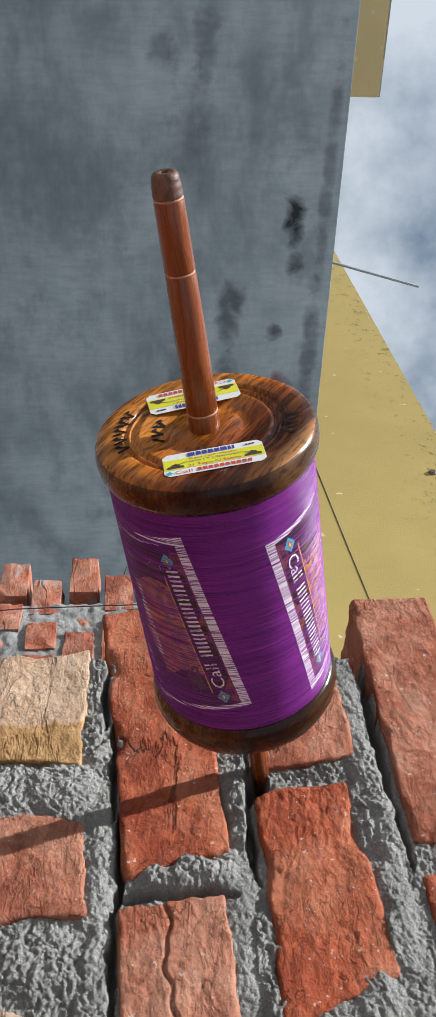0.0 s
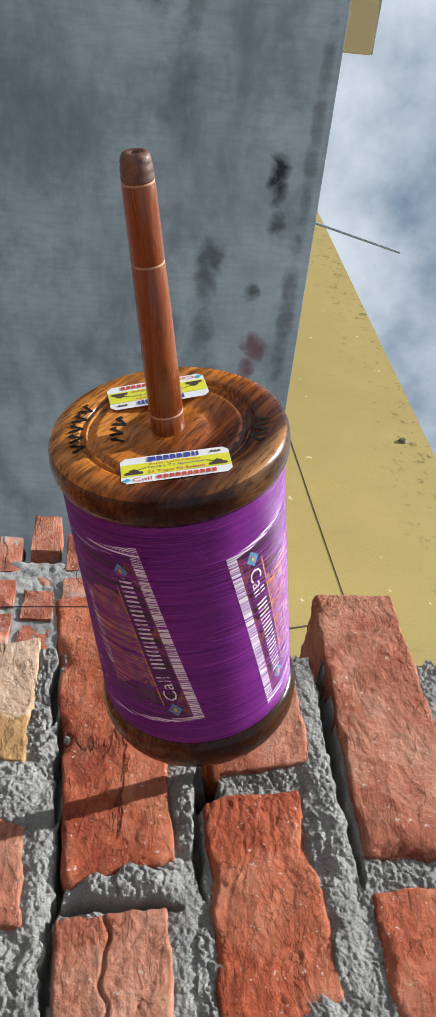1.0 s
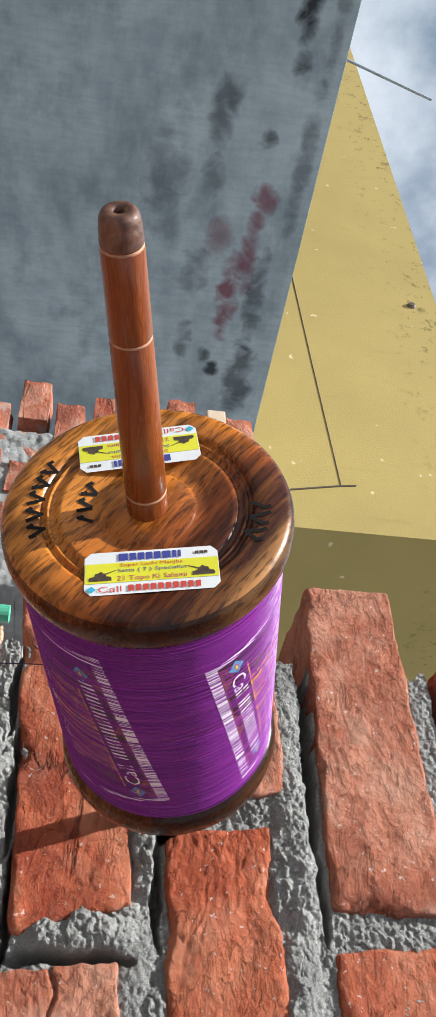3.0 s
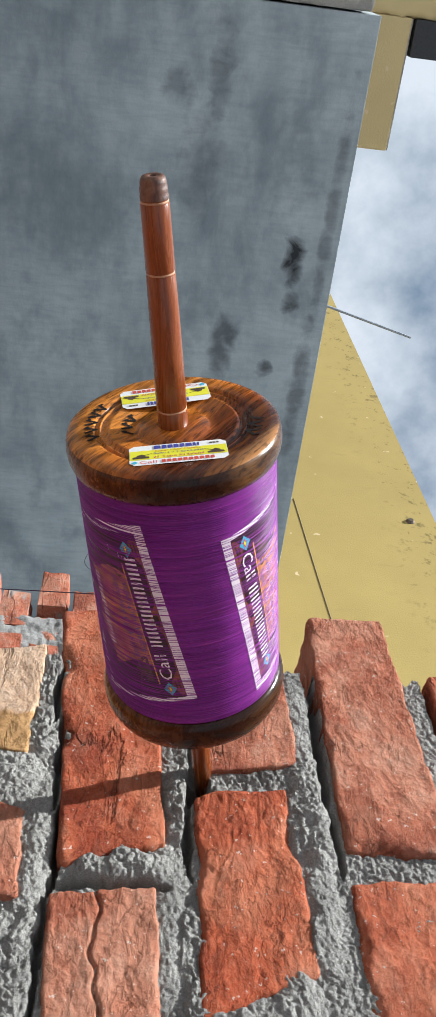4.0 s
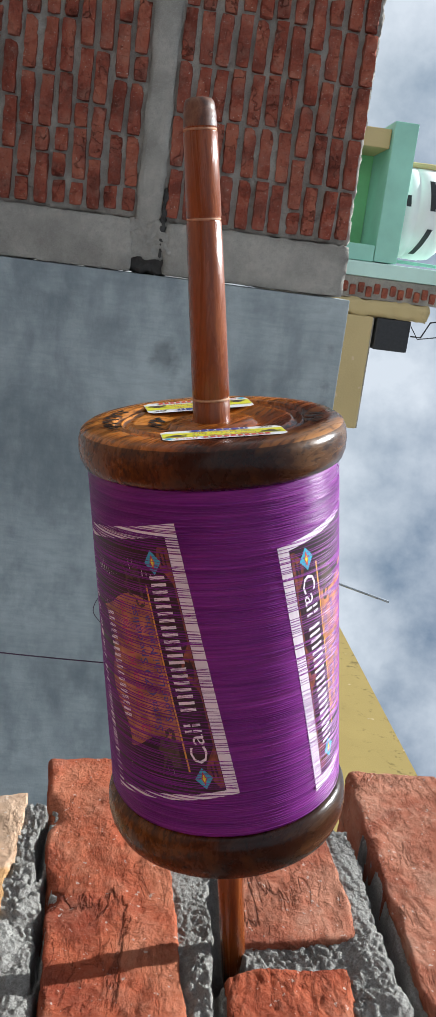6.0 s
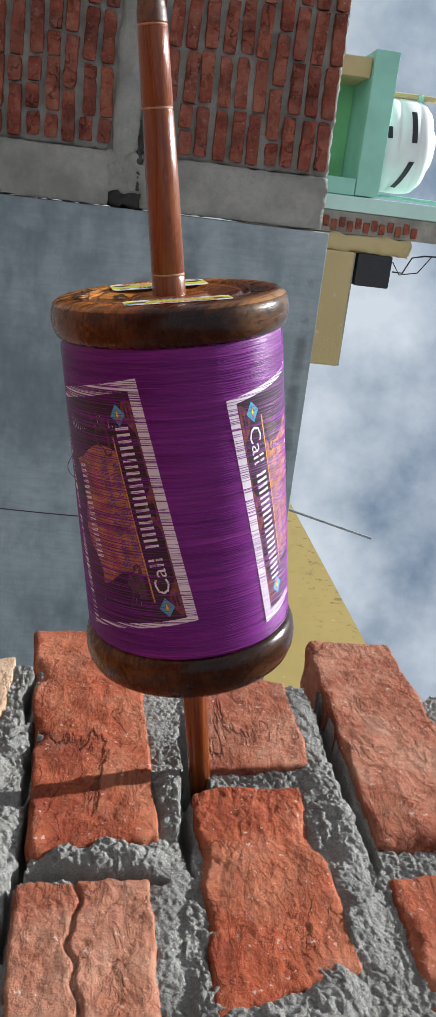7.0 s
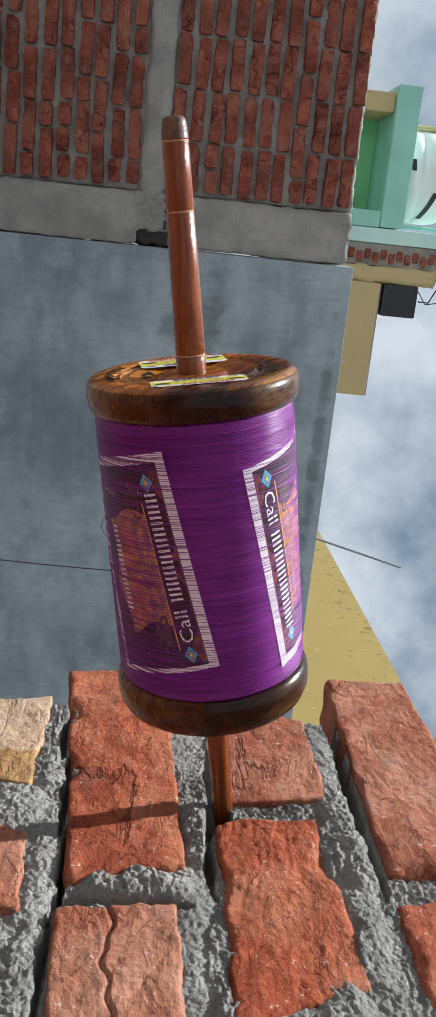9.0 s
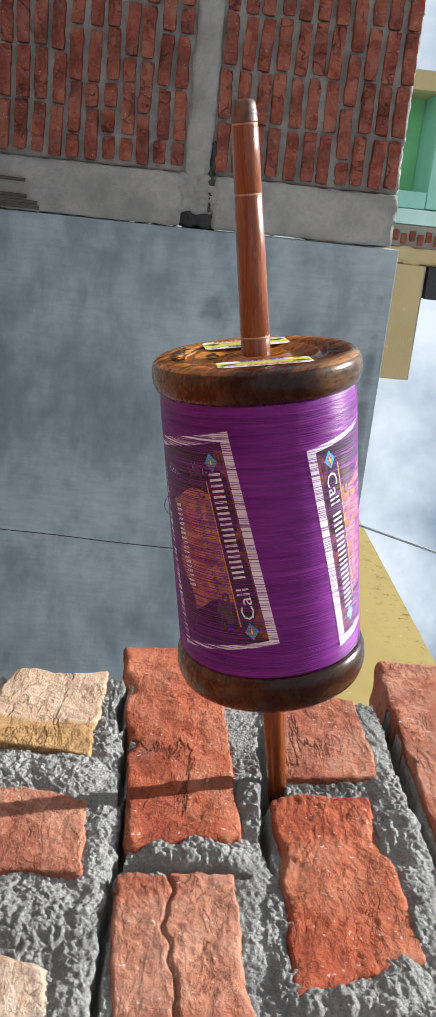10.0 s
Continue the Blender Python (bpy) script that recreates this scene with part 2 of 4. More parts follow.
M_YELLOW = yellow_paint("mustard_paint", (0.365, 0.275, 0.092))
M_CREAM = yellow_paint("cream_paint", (0.60, 0.47, 0.24))
M_MINT = plain("mint_paint", (0.32, 0.62, 0.50), 0.6, vary=0.10, scale=3)
# Paler mint: sunlight on the pier is put into the colour.
M_MINT_LIT = plain("lit_mint_paint", (0.55, 0.76, 0.68), 0.6, vary=0.08, scale=3)
M_GREEN = plain("bright_green_paint", (0.22, 0.55, 0.26), 0.6, vary=0.15, scale=3)
M_TANK = plain("white_plastic", (0.78, 0.78, 0.76), 0.4, vary=0.05, scale=4)
M_BLACK = plain("black_plastic", (0.02, 0.02, 0.022), 0.45, vary=0.3)
M_STEEL = plain("rusty_steel", (0.12, 0.09, 0.07), 0.6, 0.6, vary=0.3)
M_GALVANISED = plain("grey_galvanised_steel", (0.30, 0.33, 0.37), 0.5, 0.3, vary=0.2)
M_GROUND = mortar_material("dusty_ground", (0.29, 0.29, 0.29), fine=6.0)
M_BOUNCE_FLOOR = mortar_material("grey_bounce_floor", (0.23, 0.222, 0.213), fine=5.0)
M_PLANK = plain("weathered_plank", (0.55, 0.42, 0.30), 0.8, vary=0.2, scale=30, bump=0.002)
M_PIPE = plain("green_pipe_plastic", (0.10, 0.42, 0.26), 0.4, vary=0.08)


def varnished_wood(name, dark, mid, light, gloss, stretch=(6, 6, 1.2), scale=9.0):
    n = Nodes(name, gloss)
    v = n.mapped(stretch)
    grain = n.noise(scale, 8, 0.6, vector=v, warp=1.6)
    fibre = n.noise(scale * 16, 4, 0.6, vector=v)
    c = n.ramp(grain, (0.33, dark), (0.50, mid), (0.68, light))
    c = n.mix(n.ramp(fibre, (0.45, 0.0), (0.75, 0.45)), c, dark)
    n.color(c)
    n.rough(n.ramp(grain, (0.3, gloss * 0.8), (0.7, min(1, gloss * 1.35))))
    n.bsdf.inputs["Coat Weight"].default_value = 0.16
    n.bsdf.inputs["Coat Roughness"].default_value = 0.12
    n.bsdf.inputs["Specular IOR Level"].default_value = 0.38
    n.bump(fibre, 0.25, 0.0006)
    return n.mat


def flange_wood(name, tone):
    """Turned disc sawn from one plank: fibres on a slant, orange across to a dark streak and a pale edge; tone darkens
    the shaded parts.
    """
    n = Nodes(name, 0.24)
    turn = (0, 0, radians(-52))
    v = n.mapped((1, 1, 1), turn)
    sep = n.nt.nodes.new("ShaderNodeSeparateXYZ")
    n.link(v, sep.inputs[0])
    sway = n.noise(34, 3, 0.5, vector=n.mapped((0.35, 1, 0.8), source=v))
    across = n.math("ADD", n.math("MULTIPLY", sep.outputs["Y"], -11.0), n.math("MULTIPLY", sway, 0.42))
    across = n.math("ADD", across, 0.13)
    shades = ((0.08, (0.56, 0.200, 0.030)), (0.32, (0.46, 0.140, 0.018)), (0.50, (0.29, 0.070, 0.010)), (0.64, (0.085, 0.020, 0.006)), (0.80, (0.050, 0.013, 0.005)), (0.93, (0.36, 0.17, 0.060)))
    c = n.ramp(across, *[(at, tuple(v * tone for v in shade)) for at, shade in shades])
    streak = n.noise(240, 5, 0.6, vector=n.mapped((0.12, 1, 0.7), source=v), warp=0.3)
    c = n.mix(n.ramp(streak, (0.40, 0.75), (0.52, 0.0)), c, n.mix(0.75, c, (0.02, 0.006, 0.003)))
    c = n.mix(n.ramp(streak, (0.54, 0.0), (0.68, 0.5)), c, n.mix(0.35, c, tuple(v * tone for v in (0.62, 0.25, 0.05))))
    fleck = n.noise(800, 3, 0.6, vector=n.mapped((0.14, 1, 0.6), source=v))
    c = n.mix(n.ramp(fleck, (0.38, 0.8), (0.48, 0.0)), c, n.mix(0.8, c, (0.012, 0.004, 0.002)))
    n.color(c)
    n.rough(n.ramp(streak, (0.3, 0.20), (0.7, 0.34)))
    n.bsdf.inputs["Coat Weight"].default_value = 0.12
    n.bsdf.inputs["Coat Roughness"].default_value = 0.14
    n.bsdf.inputs["Specular IOR Level"].default_value = 0.22
    n.bump(fleck, 0.25, 0.0004)
    n.bump(n.noise(60, 3), 0.3, 0.0012)
    return n.mat


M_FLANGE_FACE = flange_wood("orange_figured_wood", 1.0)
# Same wood at 0.30: dark varnish and shade both put into the colour.
M_FLANGE_SHADED = flange_wood("shaded_figured_wood", 0.30)
M_GROOVE = plain("bare_pale_wood", (0.42, 0.22, 0.12), 0.7, vary=0.3, scale=400)
M_STICK = varnished_wood("reddish_turned_wood", (0.11, 0.024, 0.006), (0.205, 0.050, 0.010), (0.285, 0.080, 0.018), 0.25, (30, 30, 3.0), 4.0)
M_STICK_END = varnished_wood("scorched_wood", (0.05, 0.02, 0.012), (0.12, 0.05, 0.028), (0.22, 0.11, 0.06), 0.5, (30, 30, 20), 6.0)


def thread_material(name, dark, mid, light):
    """Wound thread: fine turns across the local z axis, with uneven tension."""
    n = Nodes(name, 0.42)
    turns = n.noise(1.0, 3, 0.6, vector=n.mapped((14, 14, 2600)))
    bands = n.noise(1.0, 5, 0.6, vector=n.mapped((22, 22, 420)))
    c = n.ramp(bands, (0.28, dark), (0.5, mid), (0.74, light))
    c = n.mix(n.ramp(turns, (0.35, 0.55), (0.6, 0.0)), c, dark)
    n.color(c)
    n.bsdf.inputs["Specular IOR Level"].default_value = 0.35
    n.bump(turns, 0.8, 0.0006)
    n.bump(bands, 0.5, 0.0008)
    return n.mat


M_THREAD = thread_material("purple_thread", (0.120, 0.008, 0.150), (0.225, 0.016, 0.262), (0.35, 0.040, 0.385))
M_LOOSE = plain("dark_purple_thread", (0.05, 0.022, 0.06), 0.5, vary=0.2)
M_PAPER = plain("white_sticker_paper", (0.80, 0.80, 0.78), 0.45, vary=0.04, scale=60)
M_STICKER_YELLOW = plain("yellow_print", (0.74, 0.70, 0.03), 0.45, vary=0.06, scale=60)
M_INK_BLUE = plain("blue_print", (0.05, 0.06, 0.30), 0.5)
M_INK_RED = plain("red_print", (0.55, 0.06, 0.04), 0.5)
M_INK_MAGENTA = plain("magenta_print", (0.45, 0.03, 0.14), 0.5)
M_INK_BROWN = plain("dark_brown_print", (0.07, 0.045, 0.03), 0.5, vary=0.5, scale=500)
M_INK_BLACK = plain("marker_ink", (0.008, 0.007, 0.007), 0.8)
M_INK_CYAN = plain("cyan_print", (0.06, 0.40, 0.58), 0.5)
M_PRINT_DARK = plain("dark_maroon_print", (0.022, 0.006, 0.014), 0.45, vary=0.4, scale=90)
M_PRINT_ORANGE = plain("orange_print", (0.40, 0.155, 0.075), 0.45, vary=0.55, scale=160)
M_STICKER_ORANGE = plain("amber_print", (0.70, 0.34, 0.06), 0.45, vary=0.1)
M_PRINT_RUST = plain("rust_print", (0.20, 0.055, 0.035), 0.45, vary=0.7, scale=420)
M_PRINT_PALE = plain("pale_lilac_print", (0.80, 0.74, 0.80), 0.45, vary=0.1)


# ---- mesh helpers ----
def finish(name, bm, material, parent=None, label="", smooth=False):
    mesh = bpy.data.meshes.new(name)
    bm.to_mesh(mesh)
    bm.free()
    for m in material if isinstance(material, (list, tuple)) else [material]:
        mesh.materials.append(m)
    if smooth:
        for p in mesh.polygons:
            p.use_smooth = True
    ob = new(name, mesh)
    if parent:
        ob.parent = parent
    if label:
        ob["label"] = label
    return ob


def part(name, bm, material, parent, label="", smooth=False):
    return finish(name, bm, material, parent, label, smooth)


def shared(name, mesh, parent, m):
    ob = new(name, mesh)
    ob.parent = parent
    ob.matrix_basis = m
    return ob


def empty(name, m=None):
    ob = new(name)
    ob.empty_display_size = 0.05
    if m is not None:
        ob.matrix_basis = m
    return ob


def box(x0, x1, y0, y1, z0, z1, bevel=0.0, bm=None):
    bm2 = bmesh.new()
    bmesh.ops.create_cube(bm2, size=1.0)
    for v in bm2.verts:
        v.co = Vector((x0 + (v.co.x + 0.5) * (x1 - x0), y0 + (v.co.y + 0.5) * (y1 - y0), z0 + (v.co.z + 0.5) * (z1 - z0)))
    if bevel:
        bmesh.ops.bevel(bm2, geom=bm2.edges[:], offset=bevel, segments=2, affect="EDGES", profile=0.6)
    if bm is None:
        return bm2
    tmp = bpy.data.meshes.new("tmp")
    bm2.to_mesh(tmp)
    bm2.free()
    bm.from_mesh(tmp)
    bpy.data.meshes.remove(tmp)
    return bm


def lump(size, seed, step=0.004, round_=0.005, rough=0.002, coarse=0.003, chip=0.0, bm=None, at=None, cracks=0.0, seam=None):
    """A rough block of the given size about its centre: rounded edges, uneven faces and chipped corners."""
    h = Vector(size) / 2
    cuts = [max(1, min(190, int(s / step))) for s in size]
    mesh_verts, faces = [], []
    index = {}

    def vert(i, j, k):
        key = (i, j, k)
        if key not in index:
            index[key] = len(mesh_verts)
            mesh_verts.append(Vector((-h.x + size[0] * i / cuts[0], -h.y + size[1] * j / cuts[1], -h.z + size[2] * k / cuts[2])))
        return index[key]

    a, b, c = cuts
    for i in range(a):
        for j in range(b):
            faces.append((vert(i, j, 0), vert(i, j + 1, 0), vert(i + 1, j + 1, 0), vert(i + 1, j, 0)))
            faces.append((vert(i, j, c), vert(i + 1, j, c), vert(i + 1, j + 1, c), vert(i, j + 1, c)))
    for i in range(a):
        for k in range(c):
            faces.append((vert(i, 0, k), vert(i + 1, 0, k), vert(i + 1, 0, k + 1), vert(i, 0, k + 1)))
            faces.append((vert(i, b, k), vert(i, b, k + 1), vert(i + 1, b, k + 1), vert(i + 1, b, k)))
    for j in range(b):
        for k in range(c):
            faces.append((vert(0, j, k), vert(0, j, k + 1), vert(0, j + 1, k + 1), vert(0, j + 1, k)))
            faces.append((vert(a, j, k), vert(a, j + 1, k), vert(a, j + 1, k + 1), vert(a, j, k + 1)))
    off = Vector((seed * 3.17, seed * 1.73, seed * 2.41))
    out = []
    for p in mesh_verts:
        r = round_ * (0.5 + 1.3 * abs(noise.noise(p * 45 + off)))
        if chip:
            r += chip * max(0.0, noise.noise(p * 22 + off * 1.3) - 0.1) * 2.5
        r = min(r, min(h) * 0.9)
        q = Vector([max(-(s - r), min(s - r, x)) for x, s in zip(p, h)])
        d = p - q
        if d.length > 1e-9:
            n = d.normalized()
            p = q + n * r
        else:
            n = Vector((0, 0, 0))
            k = max(range(3), key=lambda m: abs(p[m]) / h[m])
            n[k] = 1 if p[k] > 0 else -1
        w = coarse * noise.noise(p * 26 + off) + rough * noise.fractal(p * 75 + off, 0.75, 2.1, 5)
        if seam is not None and n.y < -0.5:
            gap = abs(p.z - seam - 0.008 * noise.noise(Vector((p.x * 22, seed, 0))) - 0.0028 * noise.noise(Vector((p.x * 90, seed, 4))))
            if gap < 0.0013:
                w -= 0.0030 * (1 - gap / 0.0013)
        if cracks:
            g = Vector((p.x * 26, p.y * 60, p.z * 90)) + off + 1.1 * noise.noise_vector(p * 48 + off)
            line = abs(noise.noise(g))
            if line < 0.11:
                w -= cracks * 0.20 * (1 - line / 0.11) * max(0.0, min(1.0, 0.55 + 1.8 * noise.noise(p * 20 - off)))
            line = abs(noise.noise(Vector((p.x * 9, p.y * 20, p.z * 20)) - off + 0.8 * noise.noise_vector(p * 60 + off)))
            if line < 0.03:
                w -= cracks * 0.45 * (1 - line / 0.03) * max(0.0, min(1.0, 4 * noise.noise(p * 13 + off * 2)))
            w += cracks * 0.12 * noise.noise(p * 330 + off)
        out.append(p + n * w)
    shift = at or Matrix()
    own = bm or bmesh.new()
    vs = [own.verts.new(shift @ p) for p in out]
    for f in faces:
        own.faces.new([vs[i] for i in f])
    return own


def lathe(profile, steps=64, bm=None, closed=True):
    """Turn (radius, height) pairs about z."""
    bm = bm or bmesh.new()
    rings = []
    for r, z in profile:
        if r < 1e-6:
            rings.append([bm.verts.new((0, 0, z))])
        else:
            rings.append([bm.verts.new((r * math.cos(2 * math.pi * i / steps), r * math.sin(2 * math.pi * i / steps), z)) for i in range(steps)])
    for lo, hi in zip(rings, rings[1:]):
        for i in range(steps):
            j = (i + 1) % steps
            if len(lo) == 1 and len(hi) == 1:
                continue
            if len(lo) == 1:
                bm.faces.new((lo[0], hi[j], hi[i]))
            elif len(hi) == 1:
                bm.faces.new((lo[i], lo[j], hi[0]))
            else:
                bm.faces.new((lo[i], lo[j], hi[j], hi[i]))
    bmesh.ops.recalc_face_normals(bm, faces=bm.faces[:])
    return bm


def tube(points, radius, sides=8, bm=None):
    bm = bm or bmesh.new()
    pts = [Vector(p) for p in points]
    rings = []
    for i, p in enumerate(pts):
        t = (pts[min(i + 1, len(pts) - 1)] - pts[max(i - 1, 0)]).normalized()
        a = t.orthogonal().normalized() if not rings else (last - t * last.dot(t)).normalized()
        last = a
        b = t.cross(a)
        rings.append([bm.verts.new(p + (a * math.cos(2 * math.pi * k / sides) + b * math.sin(2 * math.pi * k / sides)) * radius) for k in range(sides)])
    for lo, hi in zip(rings, rings[1:]):
        for k in range(sides):
            bm.faces.new((lo[k], lo[(k + 1) % sides], hi[(k + 1) % sides], hi[k]))
    bm.faces.new(rings[0][::-1])
    bm.faces.new(rings[-1])
    return bm


# ---- ground ----
bm = bmesh.new()
bmesh.ops.create_grid(bm, x_segments=8, y_segments=8, size=1500)
# Unseen floor added below the walls; its grey sets the bounce from below.
tagged(finish("floor", box(-2.6, 1.69, -2.6, 3.2, 0.0, 0.03), M_BOUNCE_FLOOR), "added grey cement floor out of view, setting the bounce light", "floor", kind="structure")
# Unseen low wall, added to limit sky fill and reflections from behind the camera.
tagged(finish("wall_back", box(1.70, 1.93, -2.6, 3.2, 0.0, 1.0), M_BRICK_FAR), "added low brick wall out of view, holding back fill light", "wall", kind="structure")
tagged(finish("ground", bm, M_GROUND), "dusty beige earth ground around the houses", "ground", kind="structure")

# ---- near brick wall ----
near_wall = tagged(empty("wall_near"), "half-built red brick wall with thick grey mortar and a toothed end", "wall", kind="structure")
part("wall_core", box(-0.085, 1.3, 0.035, 0.235, 0.0, 2.15), M_MORTAR, near_wall, "rough grey mortar core")


def near_brick(corners, proud=0.0, seed=1, material=M_BRICK, depth=0.108, step=0.0014, chip=0.009, cracks=0.0020, seam=None, wave=0.0016):
    """One brick, its face a four-cornered outline (x, z): low end, its upper corner, far end, its lower corner."""
    a, b, c, d = [Vector((x, z)) for x, z in corners]
    middle = (a + b + c + d) / 4
    length, height = ((d - a).length + (c - b).length) / 2, ((b - a).length + (c - d).length) / 2
    bm = lump((length, depth, height), seed, step, 0.0028, 0.0009, 0.0022, chip, cracks=cracks, seam=seam)
    for v in bm.verts:
        u, w = v.co.x / length + 0.5, v.co.z / height + 0.5
        q = a * (1 - u) * (1 - w) + b * (1 - u) * w + c * u * w + d * u * (1 - w) - middle
        n1 = noise.noise(Vector((v.co.x * 34, seed * 1.7, v.co.z * 34)))
        n2 = noise.noise(Vector((v.co.x * 34, seed * 2.9 + 9, v.co.z * 34)))
        v.co.x, v.co.z = q.x + wave * n1, q.y + wave * n2
    ob = part("brick", bm, material, near_wall, smooth=True)
    ob.matrix_basis = pose(middle.x, depth / 2 - proud, middle.y)
    return ob


near_brick(((-0.120, 1.331), (-0.124, 1.396), (-0.028, 1.395), (-0.030, 1.326)), 0.0065, 3, M_BRICK_OCHRE, chip=0.024, wave=0.005)
near_brick(((-0.002, 1.334), (0.016, 1.404), (0.073, 1.405), (0.078, 1.332)), 0.0055, 4, M_BRICK_DUST, wave=0.004)
near_brick(((0.112, 1.338), (0.122, 1.401), (0.216, 1.405), (0.216, 1.340)), 0.004, 5, M_BRICK_PALE)
near_brick(((-0.163, 1.405), (-0.178, 1.470), (0.037, 1.484), (0.053, 1.425)), 0.006, 6, cracks=0.0012, step=0.0012)
near_brick(((0.070, 1.421), (0.064, 1.477), (0.276, 1.500), (0.284, 1.432)), 0.005, 7, M_BRICK_DUST, cracks=0.0024, seam=-0.003, step=0.0012)
near_brick(((-0.118, 1.509), (-0.118, 1.566), (-0.028, 1.567), (-0.017, 1.509)), 0.0062, 8, M_BRICK_DUST, chip=0.005, cracks=0.0012, step=0.0012)
near_brick(((0.002, 1.500), (-0.009, 1.557), (0.110, 1.563), (0.136, 1.502)), 0.006, 9, cracks=0.0034, wave=0.0022, step=0.0011)
near_brick(((0.158, 1.502), (0.150, 1.566), (0.362, 1.566), (0.362, 1.500)), 0.004, 10)
near_brick(((-0.176, 1.589), (-0.176, 1.648), (0.038, 1.654), (0.036, 1.587)), 0.0075, 11, M_BRICK_DUST, cracks=0.0014, step=0.0012)
near_brick(((0.057, 1.587), (0.050, 1.652), (0.275, 1.654), (0.276, 1.588)), 0.004, 12)
near_brick(((-0.118, 1.672), (-0.118, 1.738), (0.100, 1.738), (0.100, 1.670)), 0.006, 13)
near_brick(((0.120, 1.670), (0.120, 1.738), (0.340, 1.738), (0.340, 1.670)), 0.002, 14)
near_brick(((-0.140, 1.250), (-0.140, 1.315), (0.060, 1.315), (0.060, 1.250)), 0.002, 15, step=0.004)
near_brick(((0.080, 1.250), (0.080, 1.315), (0.300, 1.315), (0.300, 1.250)), 0.002, 16, step=0.004)


# ---- mortar squeezed between the near bricks ----
def smooth_field(a, b, seed):
    """Smooth random values from -1 to 1 over two arrays of coordinates."""
    grid = np.random.RandomState(seed).uniform(-1, 1, (128, 128))
    i, j = np.floor(a).astype(int), np.floor(b).astype(int)
    f, g = a - i, b - j
    f, g = f * f * (3 - 2 * f), g * g * (3 - 2 * g)
    at = lambda di, dj: grid[(i + di) % 128, (j + dj) % 128]
    return (at(0, 0) * (1 - f) + at(1, 0) * f) * (1 - g) + (at(0, 1) * (1 - f) + at(1, 1) * f) * g


def layered_field(a, b, size, seed, octaves=4, gain=0.5):
    total, weight = 0.0, 1.0
    for k in range(octaves):
        total = total + weight * smooth_field(a / size * 2 ** k + 17.3 * k, b / size * 2 ** k + 5.1 * k, seed + k)
        weight *= gain
    return total


def crumb_field(a, b, size, seed):
    """Rounded crumbs: 1 in the middle of each, falling towards their seams."""
    jitter = np.random.RandomState(seed).uniform(0.1, 0.9, (128, 128, 2))
    i, j = np.floor(a / size).astype(int), np.floor(b / size).astype(int)
    best = np.full(a.shape, 9.0)
    for di in (-1, 0, 1):
        for dj in (-1, 0, 1):
            o = jitter[(i + di) % 128, (j + dj) % 128]
            best = np.minimum(best, (a / size - i - di - o[..., 0]) ** 2 + (b / size - j - dj - o[..., 1]) ** 2)
    return 1 - 1.3 * best


